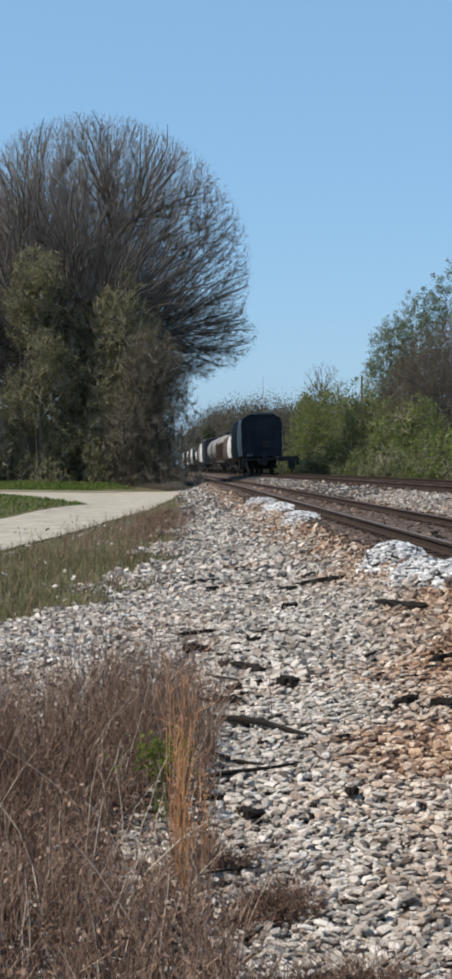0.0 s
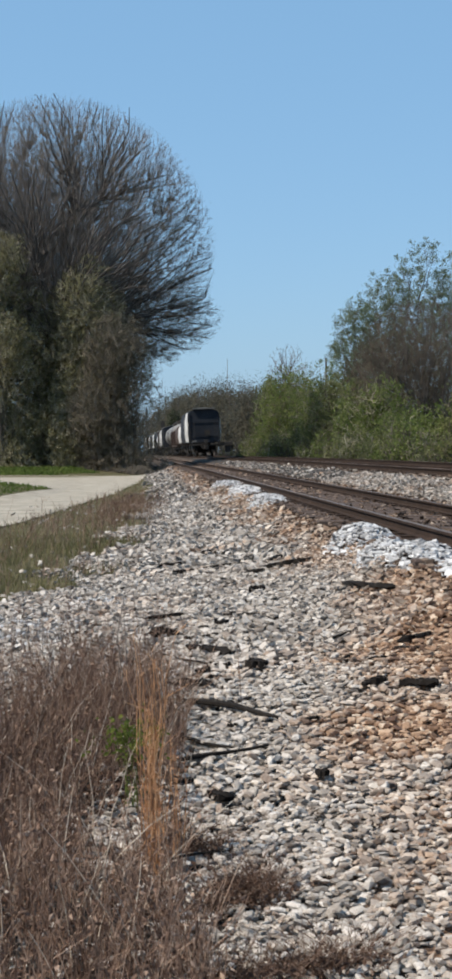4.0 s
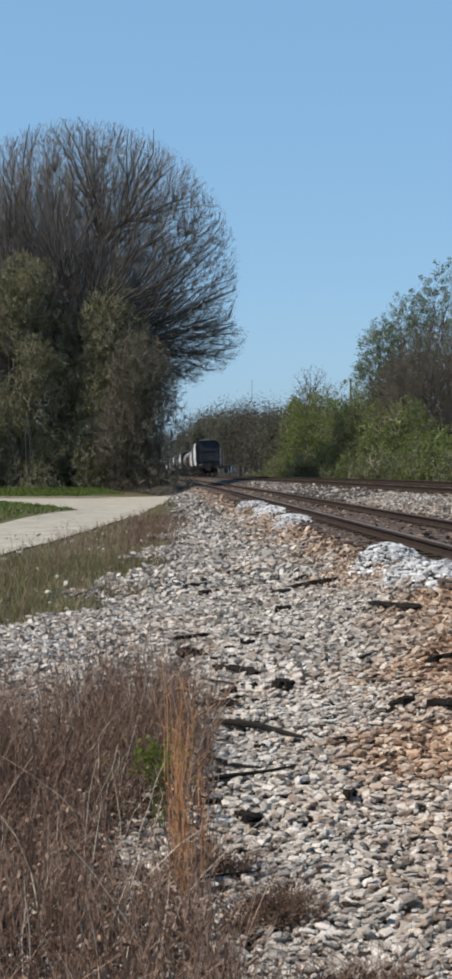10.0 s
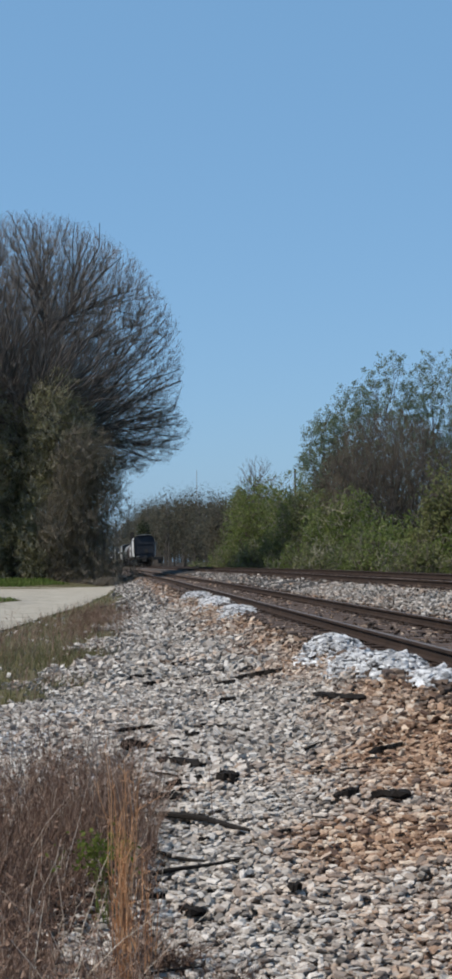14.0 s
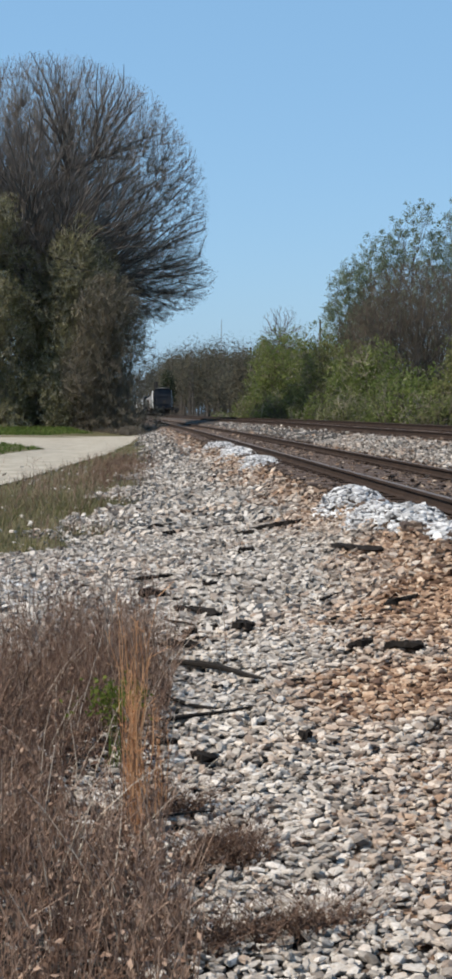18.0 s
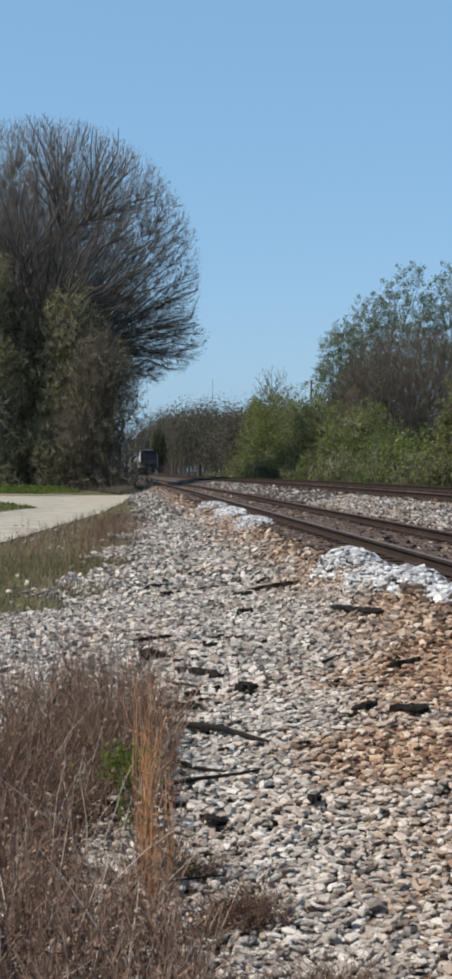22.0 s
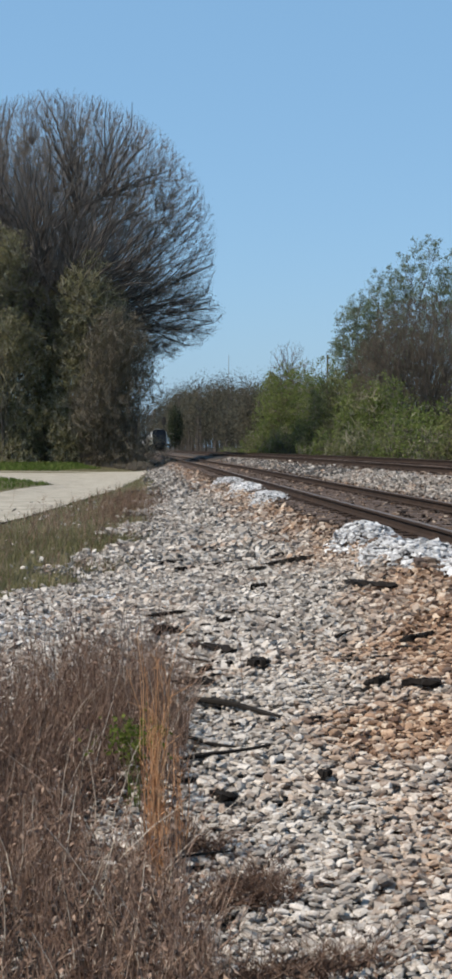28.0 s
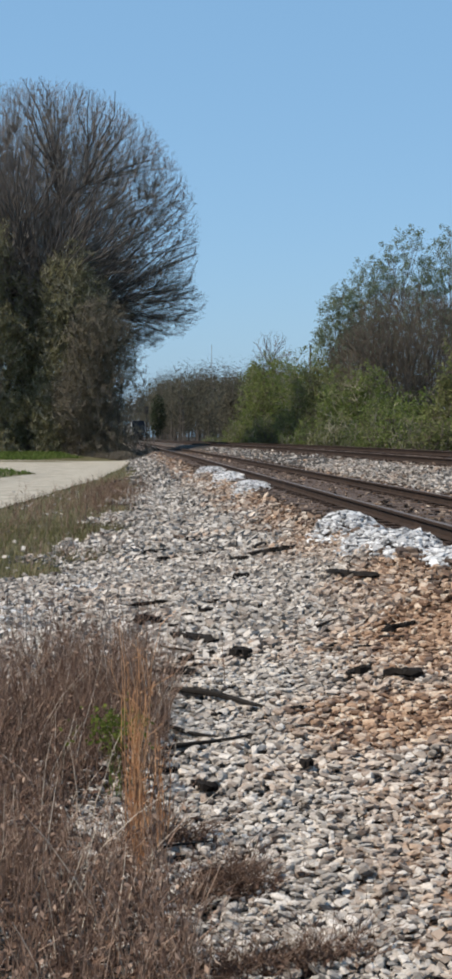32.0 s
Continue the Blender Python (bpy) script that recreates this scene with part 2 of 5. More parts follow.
def ground_z(x, y):
    x, y = np.asarray(x, float), np.asarray(y, float)
    sx, mx, mz = siding_x(y), main_x(y), main_z(y)
    left = EYE_Z + grade(y) - np.interp(sx - x, [1.3, 1.7, 2.5, 3.5, 6, 12, 60], [0.97, 1.2, 1.4, 1.52, 1.6, 1.6, 1.4])
    bed = np.interp(x - mx, [-2.9, -1.5, 1.5, 3.2, 5.0, 40], [0.58, 0.0, 0.03, -0.3, -0.5, -0.5])
    right = np.where(x < mx - 1.5, 0.58 + grade(y) + 0.36 * np.clip((x - (mx - 3.0)) / 1.5, 0, 1), mz - 0.19 + np.minimum(bed, 0.03))
    z = np.where(x < sx + 1.3, left, right)
    # the grass island in the fork of the road, and the verge under the trees
    isl = np.clip(1 - ((x + 13.5) / 7.5) ** 2, 0, 1) * np.clip(1 - ((y - 56 - 0.5 * (-6.4 - x)) / 11.0) ** 2, 0, 1)
    z = z + 0.5 * isl * (x < -6.2) + 0.50 * np.clip((y - 93) / 11, 0, 1) * np.clip((sx - x - 4) / 4, 0, 1)
    return np.maximum(z, -1.2) * np.where(y > 600, np.clip(1 - (y - 600) / 1500, 0.0, 1), 1)


# ---- mesh helpers ----
def mesh_of(name, verts, faces, mats, smooth=False, which=None, attr=None):
    """verts (n, 3), faces (m, k) of one size, or a list of such arrays."""
    me = bpy.data.meshes.new(name)
    verts = np.asarray(verts, np.float32)
    groups = faces if isinstance(faces, list) else [faces]
    groups = [np.asarray(g, np.int32) for g in groups if len(g)]
    total = np.concatenate([np.full(len(g), g.shape[1], np.int32) for g in groups])
    loops = np.concatenate([g.ravel() for g in groups])
    me.vertices.add(len(verts))
    me.vertices.foreach_set("co", verts.ravel())
    me.loops.add(len(loops))
    me.loops.foreach_set("vertex_index", loops)
    me.polygons.add(len(total))
    me.polygons.foreach_set("loop_start", np.concatenate([[0], np.cumsum(total)[:-1]]).astype(np.int32))
    if which is not None:
        me.polygons.foreach_set("material_index", np.asarray(which, np.int32))
    for m in (mats if isinstance(mats, (list, tuple)) else [mats]):
        me.materials.append(m)
    for key, values in (attr or {}).items():
        me.attributes.new(key, "FLOAT", "POINT").data.foreach_set("value", np.asarray(values, np.float32))
    me.update(calc_edges=True)
    me.polygons.foreach_set("use_smooth", np.full(len(total), smooth))
    return me


def part(name, me, parent=None, label="", m=None):
    """Links a mesh, or a bmesh with its material set, as one object under a thing or part."""
    ob = new(name, me)
    if parent is not None:
        ob.parent = parent
    if m is not None:
        ob.matrix_basis = m
    if label:
        ob["label"] = label
    return ob


def boxes(specs):
    """Joined boxes with small chamfers: rows of centre, size, turn about z in radians. Returns verts, faces."""
    V, F = [], []
    for (cx, cy, cz), (sx, sy, sz), turn in specs:
        c = min(sx, sy, sz) * 0.12
        k, co, si = len(V), math.cos(turn), math.sin(turn)
        for z, ins in ((-sz / 2, 0.0), (sz / 2 - c, 0.0), (sz / 2, c)):
            for a, b in ((-1, -1), (1, -1), (1, 1), (-1, 1)):
                px, py = a * (sx / 2 - ins), b * (sy / 2 - ins)
                V.append((cx + px * co - py * si, cy + px * si + py * co, cz + z))
        F += [(k + 3, k + 2, k + 1, k), (k + 8, k + 9, k + 10, k + 11)]
        for r in (0, 4):
            for i in range(4):
                j = (i + 1) % 4
                F.append((k + r + i, k + r + j, k + r + 4 + j, k + r + 4 + i))
    return np.array(V), np.array(F)


def box_mesh(name, specs, mat):
    v, f = boxes(specs)
    return mesh_of(name, v, f, mat)


def tubes(p0, p1, r0, r1, sides=3):
    """Tapered tubes between arrays of points, open at the ends."""
    p0, p1 = np.asarray(p0, float), np.asarray(p1, float)
    r0, r1 = np.asarray(r0, float), np.asarray(r1, float)
    d = p1 - p0
    d /= np.linalg.norm(d, axis=1, keepdims=True) + 1e-9
    ref = np.where(np.abs(d[:, 2:3]) > 0.9, np.array([[1.0, 0, 0]]), np.array([[0, 0, 1.0]]))
    u = np.cross(d, ref)
    u /= np.linalg.norm(u, axis=1, keepdims=True) + 1e-9
    w = np.cross(d, u)
    a = np.arange(sides) * 2 * np.pi / sides
    ring = np.cos(a)[None, :, None] * u[:, None, :] + np.sin(a)[None, :, None] * w[:, None, :]
    v = np.concatenate([p0[:, None] + ring * r0[:, None, None], p1[:, None] + ring * r1[:, None, None]], 1)
    k = np.arange(len(p0))[:, None] * (2 * sides)
    i = np.arange(sides)
    j = (i + 1) % sides
    f = np.stack([k + i, k + j, k + sides + j, k + sides + i], 2).reshape(-1, 4)
    return v.reshape(-1, 3), f


def leaf_cards(points, size, flat=0.0):
    """Small folded leaves, each two quads on a ridge, turned at random, at the points."""
    n = len(points)
    a = rng.normal(size=(n, 3))
    a[:, 2] *= 1 - flat
    a /= np.linalg.norm(a, axis=1, keepdims=True)
    b = np.cross(a, rng.normal(size=(n, 3)))
    b /= np.linalg.norm(b, axis=1, keepdims=True)
    c = np.cross(a, b)
    s = (size * rng.uniform(0.55, 1.3, n))[:, None]
    p = np.asarray(points)
    v = np.stack([p - a * s, p + b * s * 0.55 + c * s * 0.18, p + a * s, p - b * s * 0.55 + c * s * 0.18], 1).reshape(-1, 3)
    k = np.arange(n)[:, None] * 4
    return v, np.concatenate([k + np.array([[0, 1, 2]]), k + np.array([[0, 2, 3]])])


# ---- ground ----
def smooth_noise(x, y, scale, seed=0.0):
    return np.array([noise.noise((a * scale + seed, b * scale - seed, seed)) for a, b in zip(np.ravel(x), np.ravel(y))]).reshape(np.shape(x))


RUST_PATCHES = [(0.95, 7.3, 0.5, 0.8, 0.85), (1.6, 9.4, 0.55, 1.9, 0.95), (0.88, 4.9, 0.42, 1.3, 0.72), (1.3, 22, 0.6, 5.0, 0.7), (1.5, 12.0, 0.5, 2.6, 0.7)]


def zone(x, y):
    """How grassy, how rusty and how sandy the ground is at a place."""
    s = siding_x(y) - x
    wob = 0.38 * np.sin(y * 0.9 + 2.0 * np.sin(x * 1.3)) + 0.25 * np.sin(y * 2.3 + x * 3.1)
    grass = np.clip((s + wob - np.interp(y, [0, 12.5, 15.4, 17.6, 23.8, 30, 58, 110], [12, 7.6, 5.1, 4.35, 3.9, 3.45, 2.9, 2.8])) / 0.7, 0, 1)
    rust = np.clip(1 - np.abs(s - 1.1) / 1.2, 0, 1) * np.interp(y, [0, 4, 40, 130], [0.75, 0.75, 0.8, 0.25])
    for bx, by, rx, ry, k in RUST_PATCHES:
        rust = np.maximum(rust, k * np.exp(-0.8 * (((x - bx) / rx) ** 2 + ((y - by) / ry) ** 2)))
    return grass, rust


rows_y = np.concatenate([np.linspace(-60, 2, 20), np.arange(2.25, 26, 0.25), 26 * 1.04 ** np.arange(0, 131)])
offs = np.concatenate([-np.geomspace(1800, 14, 26), np.arange(-13.5, -4.6, 0.3), np.arange(-4.5, 2.0, 0.11), np.arange(2.1, 9, 0.25), np.geomspace(9.3, 1800, 26)])
gy, go = np.meshgrid(rows_y, offs, indexing="ij")
gx = siding_x(np.clip(gy, -60, 900)) + go
gz = ground_z(gx, gy)
near = (gy < 60) & (np.abs(go) < 14)
gz[near] += 0.010 * smooth_noise(gx[near], gy[near], 1.6) - 0.008 + 0.005 * smooth_noise(gx[near], gy[near], 5.0, 3.0)
ny, nx = gy.shape
idx = np.arange(ny * nx).reshape(ny, nx)
quads = np.stack([idx[:-1, :-1], idx[:-1, 1:], idx[1:, 1:], idx[1:, :-1]], 2).reshape(-1, 4)
grass_at, rust_at = zone(gx, gy)
bed_at = np.maximum(np.clip(1.7 - np.abs(siding_x(gy) - gx), 0, 0.5) * 2, np.clip(1.5 - np.abs(main_x(gy) - gx), 0, 0.5) * 2)


def ground_material():
    m, n, l, b = material("ground")
    def att(name):
        a = n.new("ShaderNodeAttribute")
        a.attribute_name = name
        return a.outputs["Fac"]
    fine, mid, big = noise_node(n, l, 22.0, 5.0, 0.7), noise_node(n, l, 3.0), noise_node(n, l, 0.45)
    peb = n.new("ShaderNodeTexVoronoi")
    peb.inputs["Scale"].default_value = 19.0
    co = n.new("ShaderNodeTexCoord")
    l.new(co.outputs["Object"], peb.inputs["Vector"])
    # near-black, so the shade in the gaps between stones is in the colour
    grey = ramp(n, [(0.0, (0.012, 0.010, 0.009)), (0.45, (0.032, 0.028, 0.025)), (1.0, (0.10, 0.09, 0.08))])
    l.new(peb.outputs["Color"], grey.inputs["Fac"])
    rusty = ramp(n, [(0.0, (0.09, 0.055, 0.04)), (0.5, (0.24, 0.145, 0.095)), (1.0, (0.42, 0.30, 0.22))])
    l.new(peb.outputs["Color"], rusty.inputs["Fac"])
    grassy = ramp(n, [(0.25, (0.06, 0.045, 0.028)), (0.5, (0.085, 0.078, 0.034)), (0.75, (0.16, 0.13, 0.085))])
    l.new(mid.outputs["Fac"], grassy.inputs["Fac"])
    edge = n.new("ShaderNodeMath")
    edge.operation = "MULTIPLY_ADD"
    l.new(mid.outputs["Fac"], edge.inputs[0])
    edge.inputs[1].default_value = 0.9
    l.new(att("rust"), edge.inputs[2])
    cut = ramp(n, [(0.62, (0, 0, 0)), (1.1, (1, 1, 1))])
    l.new(edge.outputs[0], cut.inputs["Fac"])
    edge2 = n.new("ShaderNodeMath")
    edge2.operation = "MULTIPLY_ADD"
    l.new(mid.outputs["Fac"], edge2.inputs[0])
    edge2.inputs[1].default_value = 0.8
    l.new(att("grass"), edge2.inputs[2])
    cut2 = ramp(n, [(0.7, (0, 0, 0)), (0.95, (1, 1, 1))])
    l.new(edge2.outputs[0], cut2.inputs["Fac"])
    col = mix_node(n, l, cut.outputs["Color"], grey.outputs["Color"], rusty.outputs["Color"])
    col = mix_node(n, l, cut2.outputs["Color"], col, grassy.outputs["Color"])
    dark = ramp(n, [(0.0, (0.03, 0.021, 0.016)), (0.5, (0.075, 0.052, 0.04)), (1.0, (0.20, 0.155, 0.125))])
    l.new(peb.outputs["Color"], dark.inputs["Fac"])
    col = mix_node(n, l, att("bed"), col, dark.outputs["Color"])
    l.new(col, b.inputs["Base Color"])
    b.inputs["Roughness"].default_value, b.inputs["Specular IOR Level"].default_value = 0.95, 0.2
    inv = n.new("ShaderNodeMath")
    inv.operation = "MULTIPLY_ADD"
    l.new(peb.outputs["Distance"], inv.inputs[0])
    inv.inputs[1].default_value = -1.0
    l.new(fine.outputs["Fac"], inv.inputs[2])
    bump_to(n, l, b, inv.outputs[0], 1.0, 0.035)
    return m


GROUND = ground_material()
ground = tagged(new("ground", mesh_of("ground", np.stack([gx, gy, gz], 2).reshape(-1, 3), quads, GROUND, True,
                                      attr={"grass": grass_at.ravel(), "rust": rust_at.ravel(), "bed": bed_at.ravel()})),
                "rust-brown and grey railway ballast, grey darkened as shade between stones, running into weedy grass", "ground", kind="structure")


# ---- tracks ----
RAIL_SHAPE = [(-0.068, 0.0), (0.068, 0.0), (0.068, 0.012), (0.012, 0.03), (0.009, 0.115), (0.034, 0.128), (0.036, 0.158), (0.030, 0.166),
              (-0.030, 0.166), (-0.036, 0.158), (-0.034, 0.128), (-0.009, 0.115), (-0.012, 0.03), (-0.068, 0.012)]


def rail_mesh(name, centre, height, offset, ys, deep):
    """A flat-bottomed rail swept along centre(y) + offset; the running surface is polished."""
    k = len(RAIL_SHAPE)
    x, z = centre(ys) + offset, height(ys) - deep
    V = np.array([[(xx + a, yy, zz + b * deep / 0.166) for a, b in RAIL_SHAPE] for xx, yy, zz in zip(x, ys, z)]).reshape(-1, 3)
    F, W = [], []
    for r in range(len(ys) - 1):
        for i in range(k):
            j = (i + 1) % k
            F.append((r * k + i, r * k + j, (r + 1) * k + j, (r + 1) * k + i))
            W.append(1 if i == 7 else 0)
    return mesh_of(name, V, np.array(F), [RAIL_RUST, RAIL_TOP], which=W)


track_ys = np.concatenate([np.arange(-20, 60, 2.0), np.geomspace(60, 900, 60)])
siding_track = tagged(new("siding_track"), "rusty siding track on dark old wooden ties", "railway track", kind="structure")
main_track = tagged(new("main_track"), "rusty main line track on a raised ballast bed", "railway track", kind="structure")
for off in (-0.753, 0.753):
    part("rail", rail_mesh("siding_rail", siding_x, siding_z, off, track_ys, 0.125), siding_track)
    part("rail", rail_mesh("main_rail", main_x, lambda y, o=off: main_z(y) + (0.10 if o > 0 else 0.0), off, track_ys, 0.14), main_track)


def tie_mesh(name, length):
    v, f = boxes([((0, 0, -0.085), (length, 0.22, 0.17), 0.0)])
    return mesh_of(name, v, f, TIE_WOOD)


tie_data = [tie_mesh("tie", 2.55), tie_mesh("tie", 2.65), tie_mesh("tie", 2.5)]
plate_data = box_mesh("tie_plate", [((-0.753, 0, 0.008), (0.34, 0.19, 0.016), 0), ((0.753, 0, 0.008), (0.34, 0.19, 0.016), 0)], RAIL_RUST)
for parent, centre, height, lift, y_last in ((siding_track, siding_x, siding_z, 0.0, 85), (main_track, main_x, main_z, 0.05, 130)):
    y = -12.0
    while y < y_last:
        turn = math.atan(0.06) + rng.normal() * 0.012
        lean = -math.atan(0.10 / 1.5) if parent is main_track else 0
        m = Matrix.LocRotScale((float(centre(y)) + rng.normal() * 0.03, y, float(height(y)) - (0.143 if parent is siding_track else 0.158) + lift + rng.normal() * 0.006), Euler((0, lean, turn)), None)
        tie = part("tie", tie_data[int(rng.integers(3))], parent, m=m)
        if y < 60:
            part("tie_plate", plate_data, tie)
        y += 0.53 + rng.normal() * 0.015


# ---- loose ballast ----
def ico():
    t = (1 + 5 ** 0.5) / 2
    v = np.array([(-1, t, 0), (1, t, 0), (-1, -t, 0), (1, -t, 0), (0, -1, t), (0, 1, t), (0, -1, -t), (0, 1, -t), (t, 0, -1), (t, 0, 1), (-t, 0, -1), (-t, 0, 1)])
    f = np.array([(0, 11, 5), (0, 5, 1), (0, 1, 7), (0, 7, 10), (0, 10, 11), (1, 5, 9), (5, 11, 4), (11, 10, 2), (10, 7, 6), (7, 1, 8),
                  (3, 9, 4), (3, 4, 2), (3, 2, 6), (3, 6, 8), (3, 8, 9), (4, 9, 5), (2, 4, 11), (6, 2, 10), (8, 6, 7), (9, 8, 1)])
    return v / np.linalg.norm(v[0]), f


ICO_V, ICO_F = ico()


def lying(n):
    """Turns that leave a stone's short side roughly upright."""
    a, tilt, b = rng.uniform(0, 2 * np.pi, n), rng.normal(0, 0.36, n), rng.uniform(0, 2 * np.pi, n)
    ca, sa, ct, st, cb, sb = np.cos(a), np.sin(a), np.cos(tilt), np.sin(tilt), np.cos(b), np.sin(b)
    return np.stack([ca * cb - sa * ct * sb, -ca * sb - sa * ct * cb, sa * st, sa * cb + ca * ct * sb, -sa * sb + ca * ct * cb, -ca * st, st * sb, st * cb, ct], 1).reshape(n, 3, 3)


def rocks(places, size):
    """Angular stones at the places: verts and faces."""
    n = len(places)
    v = ICO_V[None] * rng.uniform(0.72, 1.28, (n, 12, 1))
    v = 1.3 * np.clip(v, -rng.uniform(0.35, 0.75, (n, 1, 3)), rng.uniform(0.35, 0.75, (n, 1, 3)))
    v *= size[:, None, None] * np.array([1.55, 0.95, 0.54]) * rng.uniform(0.75, 1.25, (n, 1, 3))
    v = np.einsum("nij,nkj->nki", lying(n), v)
    v += np.asarray(places)[:, None]
    f = (np.arange(n) * 12)[:, None, None] + ICO_F[None]
    return v.reshape(-1, 3), f.reshape(-1, 3)


def scatter(n, y0, y1, side0, side1):
    """Points with a lateral offset from the view's axis that widens with distance."""
    u = rng.uniform(0, 1, n)
    y = (y0 ** 2 + u * (y1 ** 2 - y0 ** 2)) ** 0.5
    return rng.uniform(side0, side1, n) * y, y


ROCK_BOX = np.array([(-1, -1, -0.8), (1, -1, -0.8), (1, 1, -0.8), (-1, 1, -0.8), (-1, -1, 0.8), (1, -1, 0.8), (1, 1, 0.8), (-1, 1, 0.8)]) * 0.62
ROCK_FACES = np.array([(0, 1, 5, 4), (1, 2, 6, 5), (2, 3, 7, 6), (3, 0, 4, 7), (4, 5, 6, 7)])


def blocks(places, size):
    """Cheaper stones for farther off: crooked blocks without a base."""
    n = len(places)
    v = ROCK_BOX[None] * rng.uniform(0.65, 1.3, (n, 8, 3)) * size[:, None, None] * np.array([1.6, 1.05, 0.66])
    a = rng.uniform(0, 2 * np.pi, n)
    x, y = v[:, :, 0].copy(), v[:, :, 1].copy()
    v[:, :, 0], v[:, :, 1] = x * np.cos(a)[:, None] - y * np.sin(a)[:, None], x * np.sin(a)[:, None] + y * np.cos(a)[:, None]
    v[:, :, 2] += v[:, :, 0] * rng.normal(0, 0.3, (n, 1)) + v[:, :, 1] * rng.normal(0, 0.3, (n, 1))
    v += np.asarray(places)[:, None]
    return v.reshape(-1, 3), ((np.arange(n) * 8)[:, None, None] + ROCK_FACES[None]).reshape(-1, 4)


def weed_edge(y):
    return np.interp(y, [3.6, 5.0, 6.5, 7.8, 9.2, 10.5], [0.02, -0.12, -0.17, -0.19, -0.45, -0.9])


def weed_back(x):
    return np.interp(x, [-1.2, -0.9], [8.0, 9.1])


def weed_gap(x, y):
    """A bare place among the weeds where the stones show."""
    return np.exp(-((x + 0.39) / 0.17) ** 2 - ((y - 5.85) / 0.5) ** 2)


def ballast_places(n, y0, y1, radius):
    x, y = scatter(n, y0, y1, -0.19, 0.215)
    s = siding_x(y) - x
    grass, rust = zone(x, y)
    keep = (s < 7.6) & (rng.uniform(0, 1, n) > np.clip(grass * 2.0, 0, 0.99)) & ~(np.abs(x - main_x(y)) < 1.3) & ~((np.abs(s) < 1.35) & (rng.uniform(0, 1, n) < 0.80)) & ~((x < weed_edge(y) - 0.12) & (y < weed_back(x)) & (rng.uniform(0, 1, n) < 0.9 - 0.9 * weed_gap(x, y))) & (x < main_x(y) + 2) & ((y < 42) | (grass < 0.2))
    x, y, rust, s = x[keep], y[keep], rust[keep], s[keep]
    size = radius * np.exp(np.clip(rng.normal(0, 0.34, len(x)), -0.8, 0.42)) * np.where(s < 1.35, 0.72, 1.0)
    z = ground_z(x, y) + size * rng.uniform(-0.2, 1.5, len(x))
    patch = smooth_noise(x, y, 0.55, 9.0) * 0.8 + smooth_noise(x, y, 1.7, 4.0) * 0.6
    return np.stack([x, y, z], 1), size, np.where(np.abs(s) < 1.4, 0.95, np.clip(rust * 1.6 + 0.8 * patch - 0.14 + rng.normal(0, 0.22, len(x)) + 0.3 * (s < -1.4), 0, 1))


for y0, y1, n, rad in ((3.1, 6.2, 10500, 0.0142), (6.2, 10, 16000, 0.0174), (10, 18, 40000, 0.0214), (18, 42, 52000, 0.030), (42, 95, 15000, 0.048)):
    places, size, rust = ballast_places(n, y0, y1, rad)
    v, f = rocks(places, size) if y1 < 11 else blocks(places, size)
    tagged(new("ballast", mesh_of("ballast", v, f, STONE, attr={"rust": np.repeat(rust, len(v) // len(rust))})),
           "loose grey and rust-stained crushed stone ballast", "ballast", kind="stuff")


# the same stone round and behind the viewer's feet
n = 20000
hx, hy = rng.uniform(-2.4, 2.2, n), rng.uniform(-5.0, 3.15, n)
out = siding_x(hy) - hx > 1.5
hx, hy = hx[out], hy[out]
size = 0.022 * np.exp(np.clip(rng.normal(0, 0.3, len(hx)), -0.7, 0.4))
v, f = blocks(np.stack([hx, hy, ground_z(hx, hy) + size * rng.uniform(-0.2, 1.0, len(hx))], 1), size)
tagged(new("ballast", mesh_of("ballast", v, f, STONE, attr={"rust": np.repeat(zone(hx, hy)[1], 8)})),
       "loose grey and rust-stained crushed stone ballast", "ballast", kind="stuff")

BED = stone_material("bed_stone", [(0.0, (0.03, 0.022, 0.018)), (0.6, (0.085, 0.06, 0.047)), (1.0, (0.24, 0.19, 0.155))],
                     [(0.0, (0.04, 0.026, 0.02)), (1.0, (0.2, 0.14, 0.1))])
for centre, rail_z, n, y0, y1 in ((siding_x, siding_z, 16000, 9, 60), (main_x, main_z, 7000, 20, 70)):
    by_ = y0 + (y1 - y0) * rng.uniform(0, 1, n) ** 1.5
    bx_ = centre(by_) + rng.uniform(-1.5, 1.5, n)
    size = 0.026 * np.exp(np.clip(rng.normal(0, 0.3, n), -0.7, 0.4))
    bz_ = ground_z(bx_, by_) + size * rng.uniform(0.0, 1.4, n)
    off_rail = np.abs(np.abs(bx_ - centre(by_)) - 0.753) > 0.09
    low = bz_ < rail_z(by_) - 0.06
    v, f = blocks(np.stack([bx_, by_, bz_], 1)[off_rail & low], size[off_rail & low])
    tagged(new("bed_ballast", mesh_of("bed_ballast", v, f, BED, attr={"rust": np.full(len(v), 0.3)})),
           "dark rust-brown old stone between the rails", "ballast", kind="stuff")


